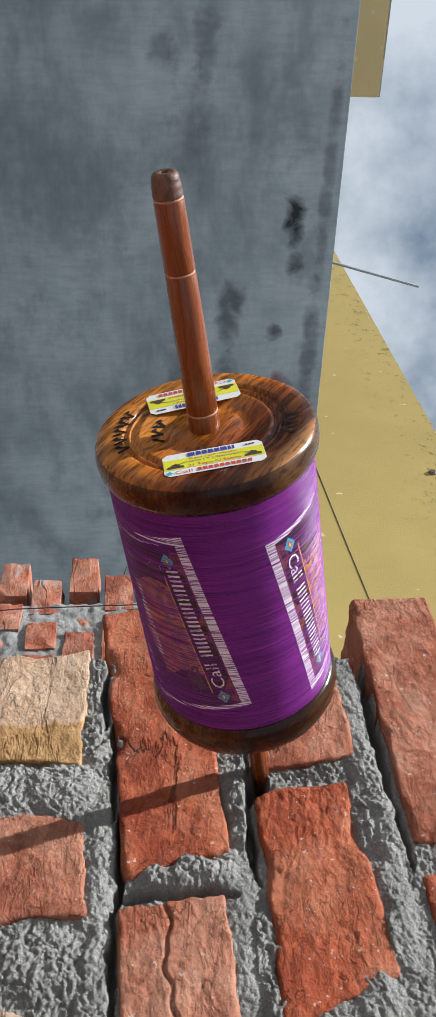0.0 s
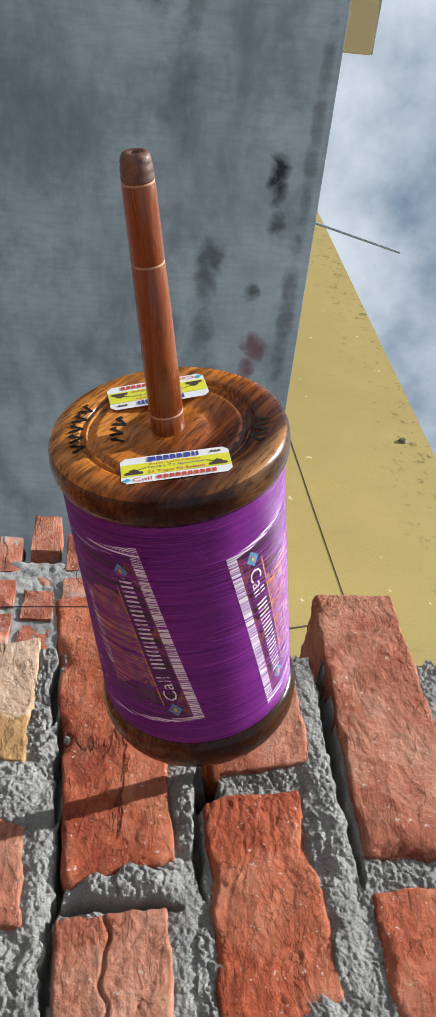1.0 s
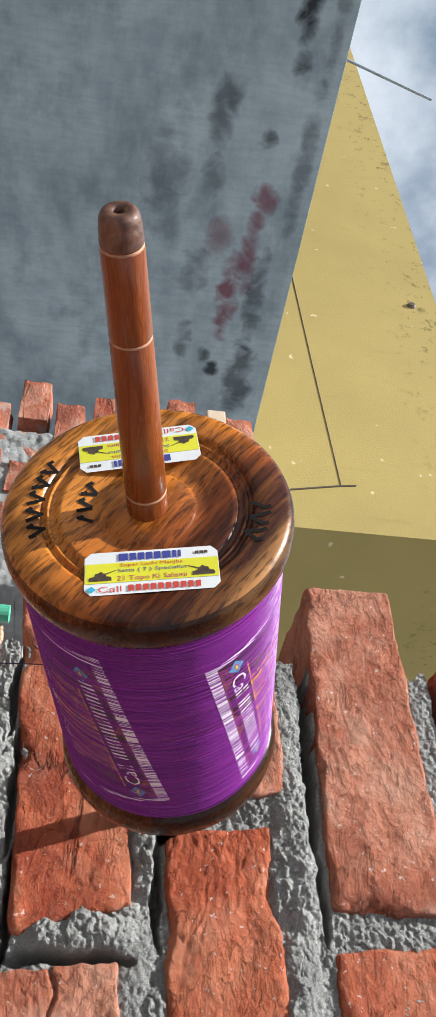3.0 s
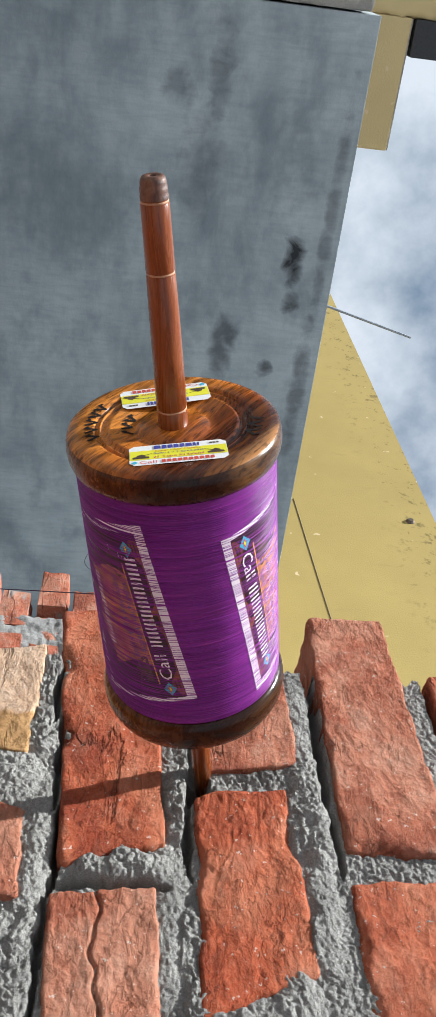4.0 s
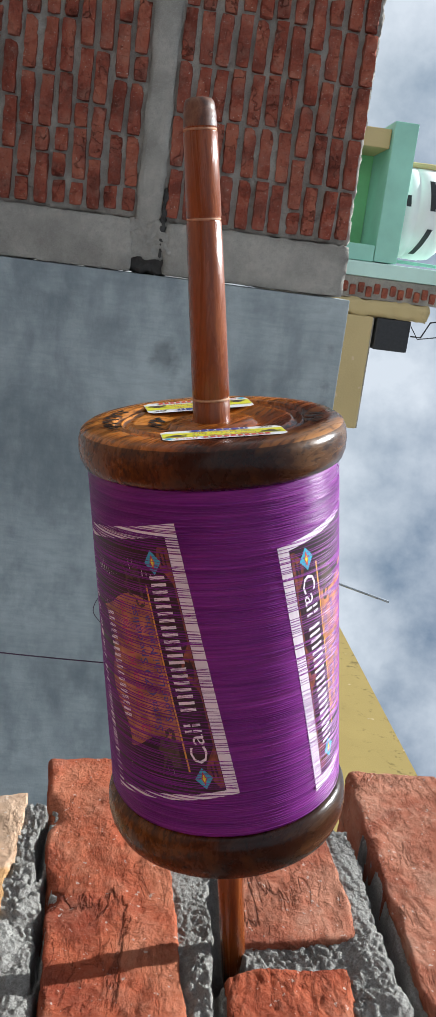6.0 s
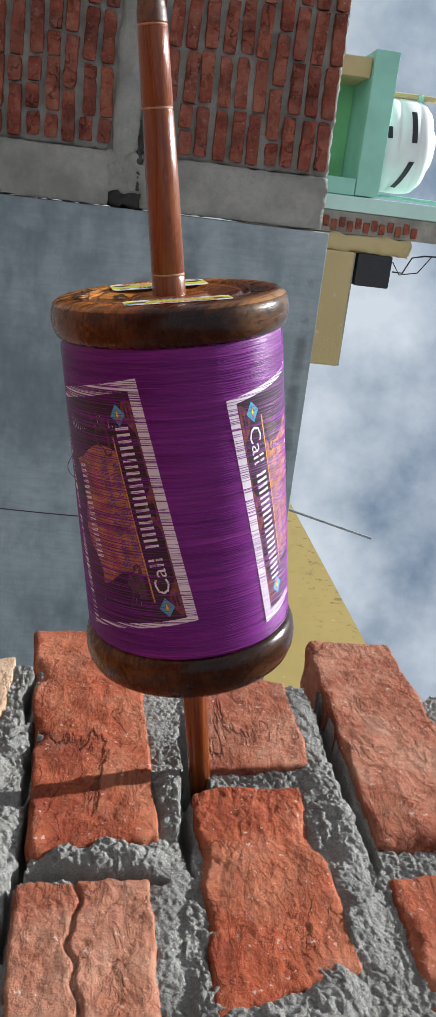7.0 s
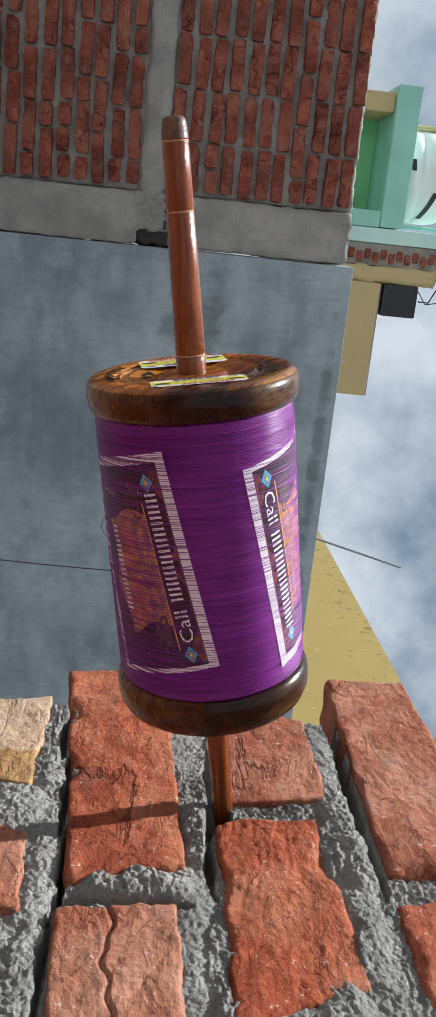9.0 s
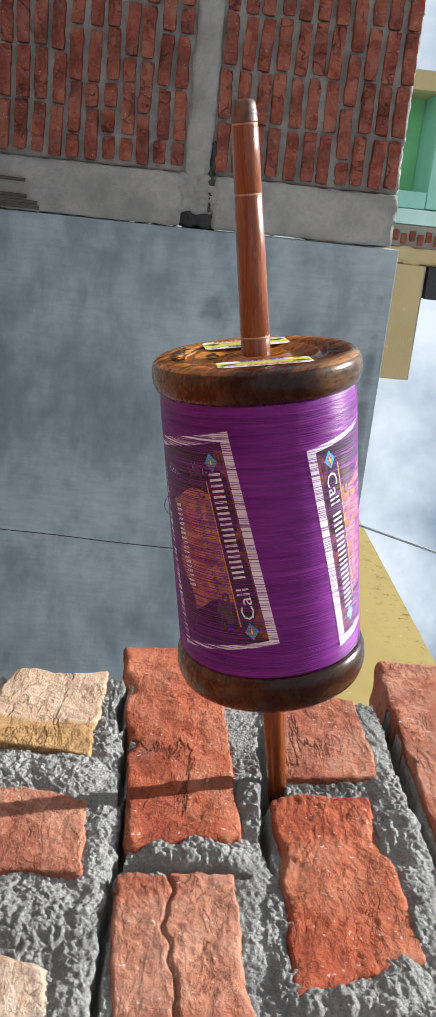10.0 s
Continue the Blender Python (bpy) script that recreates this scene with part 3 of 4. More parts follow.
# clods and hollows: along, height, half length, half height, how far proud (+) or sunk (-), crumbliness
CLODS = [
    (-0.006, 1.352, 0.026, 0.030, 0.006, 1.0), (-0.010, 1.386, 0.022, 0.020, 0.008, 1.0), (0.004, 1.402, 0.024, 0.014, 0.004, 0.7),
    (-0.112, 1.402, 0.014, 0.009, 0.004, 1.4), (-0.085, 1.402, 0.012, 0.008, 0.003, 1.4), (-0.048, 1.403, 0.020, 0.011, 0.006, 1.4),
    (0.050, 1.410, 0.050, 0.008, 0.004, 0.5), (0.098, 1.386, 0.020, 0.026, 0.007, 1.0), (0.096, 1.358, 0.016, 0.022, 0.005, 1.0), (0.125, 1.411, 0.050, 0.008, 0.005, 0.8),
    (0.052, 1.444, 0.008, 0.014, 0.008, 1.0), (0.048, 1.463, 0.011, 0.013, 0.010, 1.0), (0.050, 1.476, 0.010, 0.010, 0.007, 0.8), (0.0625, 1.452, 0.0045, 0.034, -0.012, 0.5),
    (0.000, 1.490, 0.020, 0.011, 0.010, 1.2), (0.022, 1.492, 0.012, 0.008, 0.006, 1.2), (0.085, 1.486, 0.060, 0.008, 0.004, 0.2), (0.098, 1.497, 0.030, 0.006, 0.003, 1.3), (0.128, 1.500, 0.016, 0.006, 0.003, 1.3),
    (-0.085, 1.484, 0.040, 0.012, 0.001, 0.15), (-0.035, 1.503, 0.045, 0.008, -0.008, 0.6), (-0.008, 1.503, 0.010, 0.008, -0.012, 0.5),
    (-0.014, 1.525, 0.006, 0.012, -0.001, 1.4), (-0.017, 1.545, 0.006, 0.016, 0.001, 1.4),
    (-0.070, 1.572, 0.050, 0.008, 0.003, 0.2), (-0.010, 1.571, 0.030, 0.013, 0.008, 0.8), (0.024, 1.574, 0.024, 0.013, 0.010, 0.8), (0.018, 1.560, 0.022, 0.006, 0.006, 1.3),
    (0.075, 1.570, 0.040, 0.010, 0.007, 0.6), (0.095, 1.563, 0.018, 0.005, 0.004, 1.0), (0.046, 1.600, 0.008, 0.026, 0.003, 1.0), (0.048, 1.632, 0.007, 0.020, 0.002, 1.0),
    (0.136, 1.514, 0.010, 0.014, 0.008, 0.8), (0.134, 1.534, 0.012, 0.016, 0.011, 0.7), (0.122, 1.550, 0.014, 0.014, 0.010, 0.7), (0.145, 1.552, 0.012, 0.020, 0.008, 0.8),
    (-0.090, 1.4100, 0.040, 0.0026, -0.009, 0.4), (-0.028, 1.4155, 0.042, 0.0028, -0.010, 0.4), (0.034, 1.4210, 0.036, 0.0032, -0.012, 0.4), (0.110, 1.4195, 0.060, 0.0022, -0.008, 0.4),
    (-0.070, 1.5830, 0.100, 0.0042, -0.014, 0.4), (0.030, 1.5840, 0.022, 0.0035, -0.010, 0.4), (0.020, 1.4965, 0.040, 0.003, -0.008, 0.5),
]


def mortar_sheet(x0, x1, z0, z1, step):
    across, along = int((x1 - x0) / step), int((z1 - z0) / step)
    gx, gz = np.meshgrid(np.linspace(x0, x1, across + 1), np.linspace(z0, z1, along + 1), indexing="ij")
    wx = gx + 0.0022 * layered_field(gx, gz, 0.014, 201, 3)
    wz = gz + 0.0020 * layered_field(gx, gz, 0.012, 211, 3)
    proud = 0.0010 + 0.0010 * layered_field(gx, gz, 0.030, 221, 3)
    crumbly = np.full(gx.shape, 0.8)
    for x, z, rx, rz, amount, rough in CLODS:
        q = np.clip(1 - ((wx - x) / rx) ** 2 - ((wz - z) / rz) ** 2, 0, 1) ** 0.7
        proud = proud + (0.55 * amount if amount > 0 else 2.2 * amount) * q
        crumbly = crumbly + (rough - crumbly) * np.clip(q * 1.6, 0, 1)
    clods = crumb_field(wx, wz, 0.0085, 231)
    crumbs = crumb_field(wx + 0.3, wz, 0.0038, 241)
    proud = proud + crumbly * (0.0012 * (clods - 0.5) + 0.0019 * (crumbs - 0.5) + 0.0016 * (crumb_field(wx, wz + 0.7, 0.0022, 243) - 0.5) + 0.0005 * layered_field(gx, gz, 0.006, 251, 3, 0.7))
    proud = proud + 0.00045 * layered_field(gx, gz, 0.0020, 261, 2, 0.8)
    px = gx + crumbly * 0.0009 * layered_field(gx, gz, 0.005, 271, 2)
    pz = gz + crumbly * 0.0009 * layered_field(gx, gz, 0.005, 281, 2)
    ragged = 0.006 * layered_field(gx * 0, gz, 0.009, 291, 3)
    px = px + ragged * np.clip(1 - (gx - x0) / 0.02, 0, 1)
    front = np.stack((px, -proud, pz), -1).reshape(-1, 3)
    rim = [i * (along + 1) for i in range(across + 1)] + [across * (along + 1) + j for j in range(1, along + 1)]
    rim += [i * (along + 1) + along for i in range(across - 1, -1, -1)] + [j for j in range(along - 1, 0, -1)]
    back = front[rim].copy()
    back[:, 1] = 0.09
    i, j = np.meshgrid(np.arange(across), np.arange(along), indexing="ij")
    k = (i * (along + 1) + j).ravel()
    quads = np.stack((k, k + along + 1, k + along + 2, k + 1), -1)
    n, m = len(front), len(rim)
    r = np.array(rim)
    nxt = np.roll(r, -1)
    b = n + np.arange(m)
    skirt = np.stack((r, b, np.roll(b, -1), nxt), -1)
    mesh = bpy.data.meshes.new("mortar")
    mesh.from_pydata(np.vstack((front, back)).tolist(), [], np.vstack((quads, skirt)).tolist() + [tuple(b[::-1].tolist())])
    mesh.materials.append(M_MORTAR)
    mesh.polygons.foreach_set("use_smooth", [True] * len(mesh.polygons))
    ob = new("mortar", mesh)
    ob.parent = near_wall
    ob["label"] = "lumpy grey cement mortar oozing from the joints"
    ob["kind"] = "stuff"


mortar_sheet(-0.116, 0.300, 1.31, 1.666, 0.00070)

# ---- reel ----
AXIS = Vector((0.0297, -0.987, -0.1627)).normalized()
up = (Vector((0, 0, 1)) - AXIS * AXIS.z).normalized()
side = AXIS.cross(up)
ENTRY = Vector((-0.0194, 0.003, 1.5063))
REEL = Matrix.Translation(ENTRY) @ Matrix((up, side, AXIS)).transposed().to_4x4()
reel = tagged(empty("kite_string_reel", REEL), "varnished wooden kite reel wound with purple thread, stuck in brickwork", "kite reel")

stick = part("stick", lathe([
    (0.0, -0.05), (0.0056, -0.05), (0.0058, 0.055), (0.0054, 0.056), (0.0058, 0.058), (0.0060, 0.085), (0.0068, 0.24), (0.0071, 0.2505), (0.0071, 0.2605), (0.0066, 0.2615), (0.0071, 0.2630),
    (0.0068, 0.30), (0.0064, 0.3255), (0.0058, 0.3265), (0.0064, 0.3278), (0.0062, 0.345), (0.0061, 0.3555), (0.0055, 0.3565), (0.0060, 0.3575)], 40), M_STICK, reel, "reddish varnished turned stick", smooth=True)
for z, r in ((0.0560, 0.00575), (0.2616, 0.0069), (0.3266, 0.0061), (0.3565, 0.0058)):
    part("ring_groove", lathe([(r - 0.0006, z - 0.0007), (r + 0.00015, z - 0.0004), (r + 0.00015, z + 0.0003), (r - 0.0006, z + 0.0007)], 40), M_GROOVE, stick, "pale scored ring", smooth=True)
part("stick_end", lathe([(0.0060, 0.3574), (0.0060, 0.3590), (0.0058, 0.3596), (0.0059, 0.3604), (0.0058, 0.3622), (0.0055, 0.3628), (0.0056, 0.3636), (0.0053, 0.3652), (0.0046, 0.3664), (0.0036, 0.3668), (0.0017, 0.3665), (0.0013, 0.3650), (0.0012, 0.3622), (0.0, 0.3620)], 32), M_STICK_END, stick, "scorched rounded end with a small hole", smooth=True)
FLANGE_TOP = 0.2543
FACE = [(r * 0.995, z + 0.0037 - 0.0008 * max(0.0, min(1.0, (0.037 - r) / 0.019))) for r, z in (
    (0.0066, 0.2502), (0.0160, 0.2502), (0.0168, 0.2492), (0.0180, 0.2486), (0.0215, 0.2491), (0.0255, 0.2496), (0.0296, 0.2500), (0.0310, 0.2501), (0.0318, 0.2490), (0.0328, 0.2483), (0.0338, 0.2486),
    (0.0345, 0.2498), (0.0351, 0.2498), (0.0356, 0.2486), (0.0364, 0.2482), (0.0372, 0.2490), (0.0378, 0.2503), (0.0390, 0.2507), (0.0440, 0.2507), (0.0484, 0.2503), (0.0503, 0.2490), (0.0513, 0.2464))]
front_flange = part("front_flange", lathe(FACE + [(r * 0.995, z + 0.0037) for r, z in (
    (0.0516, 0.2428), (0.0512, 0.2390), (0.0500, 0.2360), (0.0482, 0.2348), (0.0066, 0.2348))], 128), [M_FLANGE_SHADED, M_FLANGE_FACE], reel, "turned wooden disc with orange face, ring grooves and a dark rim with shade in its colour", smooth=True)


# Face takes the full tone; the rim keeps the tone darkened as shade.
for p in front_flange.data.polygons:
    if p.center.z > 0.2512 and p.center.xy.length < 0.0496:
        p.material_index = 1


def face_height(r):
    return float(np.interp(r, [a for a, _ in FACE], [b for _, b in FACE]))


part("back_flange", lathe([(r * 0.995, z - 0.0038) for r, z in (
    (0.0060, 0.1046), (0.0475, 0.1046), (0.0496, 0.1030), (0.0508, 0.0995), (0.0512, 0.0950), (0.0505, 0.0905), (0.0488, 0.0865), (0.0460, 0.0840), (0.0420, 0.0828), (0.0060, 0.0822))], 112), M_FLANGE_SHADED, reel, "turned dark wooden disc with shade in its colour", smooth=True)
R_BODY = 0.0483
prof = []
for i in range(161):
    s = 0.1009 + (0.2384 - 0.1009) * i / 160
    prof.append((0.0475 + 0.0007 * math.sin(math.pi * i / 160) ** 0.5 + 0.00008 * noise.noise(Vector((i * 0.9, 3.1, 0))), s))
part("wound_thread", lathe([(0.006, prof[0][1]), *prof, (0.006, prof[-1][1])], 112), M_THREAD, reel, "tightly wound purple thread", smooth=True)


def letters(text, height, width=None):
    """Flat letter outlines: (points, faces) with the baseline at 0 and centred on x."""
    curve = bpy.data.curves.new("letters", "FONT")
    curve.body, curve.size, curve.resolution_u = text, 1.0, 2
    ob = bpy.data.objects.new("letters", curve)
    mesh = ob.to_mesh()
    pts = [v.co.copy() for v in mesh.vertices]
    faces = [tuple(p.vertices) for p in mesh.polygons]
    ob.to_mesh_clear()
    bpy.data.objects.remove(ob)
    bpy.data.curves.remove(curve)
    lo, hi = min(p.x for p in pts), max(p.x for p in pts)
    k = height / 0.7
    kx = width / (hi - lo) if width else k
    return [((p.x - (lo + hi) / 2) * kx, p.y * k) for p in pts], faces


def bars(widths, height, gap):
    """Plain upright bars in place of characters, centred on x."""
    total = sum(widths) + gap * (len(widths) - 1)
    pts, faces, x = [], [], -total / 2
    for w in widths:
        i = len(pts)
        pts += [(x, 0), (x + w, 0), (x + w, height), (x, height)]
        faces.append((i, i + 1, i + 2, i + 3))
        x += w + gap
    return pts, faces


def single_bars(widths, height, gap):
    pts, faces = bars(widths, height, gap)
    return [sheet(pts[f[0]][0], pts[f[2]][0], pts[f[0]][1], pts[f[2]][1], 1, 4) for f in faces]


def polygon(points):
    return list(points), [tuple(range(len(points)))]


def sheet(x0, x1, y0, y1, nx, ny):
    pts = [(x0 + (x1 - x0) * i / nx, y0 + (y1 - y0) * j / ny) for j in range(ny + 1) for i in range(nx + 1)]
    w = nx + 1
    return pts, [(j * w + i, j * w + i + 1, (j + 1) * w + i + 1, (j + 1) * w + i) for j in range(ny) for i in range(nx)]


def laid(name, shape, place, material, parent, label="", turned=False):
    """Lay a flat outline on a surface by place(x, y)."""
    pts, faces = shape
    bm = bmesh.new()
    vs = [bm.verts.new(place(x, y)) for x, y in pts]
    for f in faces:
        loop = [vs[i] for i in f]
        try:
            bm.faces.new(loop[::-1] if turned else loop)
        except ValueError:
            pass
    return part(name, bm, material, parent, label)


def moved(shape, dx, dy):
    return [(x + dx, y + dy) for x, y in shape[0]], shape[1]


def tank_shape(k, flip):
    pts = [(-1.0, 0.0), (0.9, 0.0), (1.0, 0.22), (0.85, 0.45), (0.5, 0.5), (0.42, 0.8), (0.1, 0.9), (-0.1, 1.05), (-0.25, 0.85), (-0.45, 0.8), (-1.35, 1.12), (-1.38, 1.06), (-0.5, 0.68), (-0.55, 0.5), (-0.95, 0.42)]
    pts = [(x * k * (-1 if flip else 1), y * k) for x, y in pts]
    return polygon(pts[::-1] if flip else pts)


def top_sticker(cx, cy, turn, label):
    c, sn = math.cos(radians(turn)), math.sin(radians(turn))

    def put(lift):
        return lambda x, y: Vector((cx + x * c - y * sn, cy + x * sn + y * c, FLANGE_TOP + lift - 0.0003 - 0.038 * y))

    w, h, k = 0.0219, 0.0089, 0.0022
    base = polygon([(-w + k, -h), (w - k, -h), (w, -h + k), (w, h - k), (w - k, h), (-w + k, h), (-w, h - k), (-w, -h + k)])
    paper = laid("sticker", base, put(0.0003), M_PAPER, front_flange, label)
    laid("yellow_band", sheet(-w + 0.0002, w - 0.0002, -0.0041, 0.0041, 1, 1), put(0.0004), M_STICKER_YELLOW, paper)
    for shape in single_bars([0.0030, 0.0021, 0.0021, 0.0021, 0.0021, 0.0027, 0.0012, 0.0010], 0.0030, 0.0006):
        laid("print_bar", moved(shape, -0.0005, 0.0049), put(0.0005), M_INK_BLUE, paper)
    laid("print_line", moved(letters("Super Lachi Manjha", 0.0014, 0.0205), 0, 0.0024), put(0.0005), M_INK_RED, paper)
    laid("print_line", moved(letters("Satta ( 7 ) Specialist", 0.0014, 0.0225), 0.0002, 0.0001), put(0.0005), M_INK_BLUE, paper)
    laid("print_line", moved(letters("21 Topo Ki Salami", 0.0019, 0.0225), 0, -0.0034), put(0.0005), M_INK_MAGENTA, paper)
    laid("print_line", moved(letters("Call", 0.0024, 0.0075), -0.0137, -0.0079), put(0.0005), M_INK_RED, paper)
    for shape in single_bars([0.0017] * 10, 0.0025, 0.0007):
        laid("print_bar", moved(shape, 0.0039, -0.0079), put(0.0005), M_INK_RED, paper)
    laid("tank_picture", moved(tank_shape(0.0038, True), -0.0168, -0.0032), put(0.0005), M_INK_BROWN, paper)
    laid("tank_picture", moved(tank_shape(0.0038, False), 0.0168, -0.0032), put(0.0005), M_INK_BROWN, paper)
    laid("logo", polygon([(-0.0212, -0.0066), (-0.0196, -0.0080), (-0.0181, -0.0066), (-0.0196, -0.0052)]), put(0.0005), M_INK_CYAN, paper)
    for shape in single_bars([0.0012, 0.0012, 0.0012], 0.0012, 0.0003):
        laid("print_bar", moved(shape, 0.0165, 0.0058), put(0.0005), M_INK_BROWN, paper)


top_sticker(0.0026, -0.0289, 4.0, "white and yellow printed sticker with cut corners")
top_sticker(-0.0040, 0.0274, 188.6, "white and yellow printed sticker with cut corners")


def marker(path, width):
    """A marker stroke on the flange along flat points."""
    pts, faces = [], []
    for (x0, y0), (x1, y1) in zip(path, path[1:]):
        d = Vector((x1 - x0, y1 - y0)).normalized() * width
        n = Vector((-d.y, d.x))
        i = len(pts)
        pts += [(x0 - n.x - d.x, y0 - n.y - d.y), (x1 - n.x + d.x, y1 - n.y + d.y), (x1 + n.x + d.x, y1 + n.y + d.y), (x0 + n.x - d.x, y0 + n.y - d.y)]
        faces.append((i, i + 1, i + 2, i + 3))
    return pts, faces


# rows of short marker strokes in place of hand-written names
for r, a0, a1, count, half in ((0.0402, 152, 200, 10, 0.0042), (0.0232, 154, 192, 5, 0.0034), (0.0400, -24, -3, 5, 0.0038)):
    for k in range(count):
        a = radians(a0 + (a1 - a0) * k / (count - 1))
        lean = a + radians(20 if k % 2 else -24)
        mid = Vector((math.cos(a), math.sin(a))) * r
        d = Vector((math.cos(lean), math.sin(lean))) * half
        laid("marker_stroke", marker([tuple(mid - d), tuple(mid + d * 0.2), tuple(mid + d * 0.3 + Vector((0.0012, 0.0006)))], 0.00072), lambda x, y: Vector((x, y, face_height(max(math.hypot(x, y), 0.0388) if math.hypot(x, y) > 0.033 else math.hypot(x, y)) + 0.0003)), M_INK_BLACK, front_flange)


def body_sticker(corner, along, sign, label):
    """A sticker wrapped on the thread: corner (degrees, height), along its length the second corner; sign: which way its width runs."""
    u0, s0 = radians(corner[0]) * R_BODY, corner[1]
    e1 = Vector((radians(along[0]) * R_BODY - u0, along[1] - s0))
    length = e1.length
    e1.normalize()
    e2 = Vector((sign * abs(e1.y), -sign * e1.x if e1.y > 0 else sign * e1.x))

    def put(lift):
        def place(x, y):
            u = u0 + e1.x * x + e2.x * y
            ss = s0 + e1.y * x + e2.y * y
            r = R_BODY + lift
            return Vector((r * math.cos(u / R_BODY), r * math.sin(u / R_BODY), ss))
        return place

    def flat(shape, name, material, lift, tag=""):
        return laid(name, shape, put(lift), material, paper, tag)

    w = 0.058
    paper = laid("body_sticker", sheet(0, length, 0, w, 6, 30), put(0.00003), M_PRINT_PALE, reel, label)
    flat(sheet(0.0025, length - 0.0045, 0.0046, w - 0.004, 6, 28), "dark_panel", M_PRINT_DARK, 0.00006)
    n = 48
    wave = [(0.004 + (length - 0.012) * i / n, 0.0050 + 0.0046 * max(0.0, math.sin(i * 0.30 + 0.4)) ** 1.5 + 0.0003) for i in range(n + 1)]
    pts = [(x, 0.0048) for x, y in wave] + wave
    flat((pts, [(i, i + 1, n + 2 + i, n + 1 + i) for i in range(n)]), "rust_print", M_PRINT_RUST, 0.00008)
    flat(sheet(0.012, length - 0.022, 0.0163, 0.0170, n, 1), "orange_line", M_STICKER_ORANGE, 0.00010)
    lo = [(0.024 + (length - 0.052) * i / n, 0.0172) for i in range(n + 1)]
    pts, rows = [], 12
    for j in range(rows + 1):
        pts += [(x + 0.003 * math.sin(j * 0.4), y + (0.027 + 0.003 * math.sin(x * 160)) * j / rows) for x, y in lo]
    flat((pts, [(j * (n + 1) + i, j * (n + 1) + i + 1, (j + 1) * (n + 1) + i + 1, (j + 1) * (n + 1) + i) for j in range(rows) for i in range(n)]), "orange_print", M_PRINT_ORANGE, 0.00008)

    def line(shape, x, y, name, material, tag=""):
        # letters run along the sticker's length and stand across its width
        flat(moved(shape, x, y), name, material, 0.00013, tag)

    line(letters("Call", 0.0066, 0.0165), 0.0235, 0.0082, "print_line", M_PRINT_PALE)
    for shape in single_bars([0.0012] * 20, 0.0062, 0.00152):
        line(shape, length * 0.585, 0.0082, "print_bar", M_PRINT_PALE)
    line(letters("Super Lachi Manjha", 0.0030, 0.042), length * 0.50, 0.0182, "print_line", M_INK_BLUE)
    line(letters("Satta ( 7 ) Specialist", 0.0034, 0.050), length * 0.50, 0.0235, "print_line", M_INK_BLUE)
    line(letters("21 Topo Ki Salami", 0.0044, 0.052), length * 0.50, 0.0295, "print_line", M_INK_MAGENTA)
    for shape in single_bars([0.0012] * 18, 0.0045, 0.0012):
        line(shape, length * 0.5, 0.0385, "print_bar", M_PRINT_PALE)
    for x in (0.016, length - 0.016):
        flat(moved(tank_shape(0.0085, x > 0.05), x + (0.006 if x < 0.05 else -0.006), 0.019), "tank_picture", M_INK_BROWN, 0.00011)
    for x in (0.0088, length - 0.0135):
        for k, m in ((0.0046, M_INK_CYAN), (0.0030, M_INK_RED), (0.0018, M_STICKER_YELLOW)):
            flat(polygon([(x - k, 0.0118), (x, 0.0118 - k * (0.75 if k > 0.004 else 0.35)), (x + k, 0.0118), (x, 0.0118 + k * (0.75 if k > 0.004 else 0.35))]), "logo", m, 0.00017 - k * 0.01)


body_sticker((-86.6, 0.1205), (-110.0, 0.2272), -1, "printed maroon sticker under turns of thread")
body_sticker((-66.7, 0.2153), (-45.2, 0.1093), 1, "printed maroon sticker under turns of thread")

# loose turns of thread that run over the stickers
bm = bmesh.new()
rnd = random.Random(5)
s = 0.103
while s < 0.236:
    if noise.noise(Vector((s * 260, 0.3, 1.7))) > -0.42:
        r0, half, ph, wob = R_BODY + 0.00020 + rnd.random() * 0.00006, rnd.uniform(0.00006, 0.00019), rnd.random() * 6.28, rnd.uniform(0, 0.0007)
        rings = []
        steps = 72
        for i in range(steps):
            a = 2 * math.pi * i / steps
            c = s + wob * math.sin(a + ph)
            rings.append([bm.verts.new((r * math.cos(a), r * math.sin(a), c + d)) for r, d in ((r0 - 0.0002, -half), (r0, -half * 0.3), (r0, half * 0.3), (r0 - 0.0002, half))])
        for i in range(steps):
            lo, hi = rings[i], rings[(i + 1) % steps]
            for k in range(3):
                bm.faces.new((lo[k], hi[k], hi[k + 1], lo[k + 1]))
    s += rnd.uniform(0.00060, 0.00150)
for a0, a1, count in ((-182, -97, 120), (-46, 12, 110)):
    for _ in range(count):
        s, half, lean = rnd.uniform(0.110, 0.230), rnd.uniform(0.00007, 0.00017), rnd.uniform(-0.0012, 0.0012)
        b0, b1 = a0 + rnd.uniform(-6, 22), a1 - rnd.uniform(-6, 22)
        rings = []
        for i in range(21):
            a = radians(b0 + (b1 - b0) * i / 20)
            lift = R_BODY + 0.00026 - 0.0003 * (2 * i / 20 - 1) ** 6
            rings.append([bm.verts.new((r * math.cos(a), r * math.sin(a), s + lean * i / 20 + d)) for r, d in ((lift - 0.0002, -half), (lift, -half * 0.3), (lift, half * 0.3), (lift - 0.0002, half))])
        for lo, hi in zip(rings, rings[1:]):
            for k in range(3):
                bm.faces.new((lo[k], hi[k], hi[k + 1], lo[k + 1]))
part("loose_winding", bm, M_THREAD, reel, "outermost turns of purple thread", smooth=True)["kind"] = "stuff"

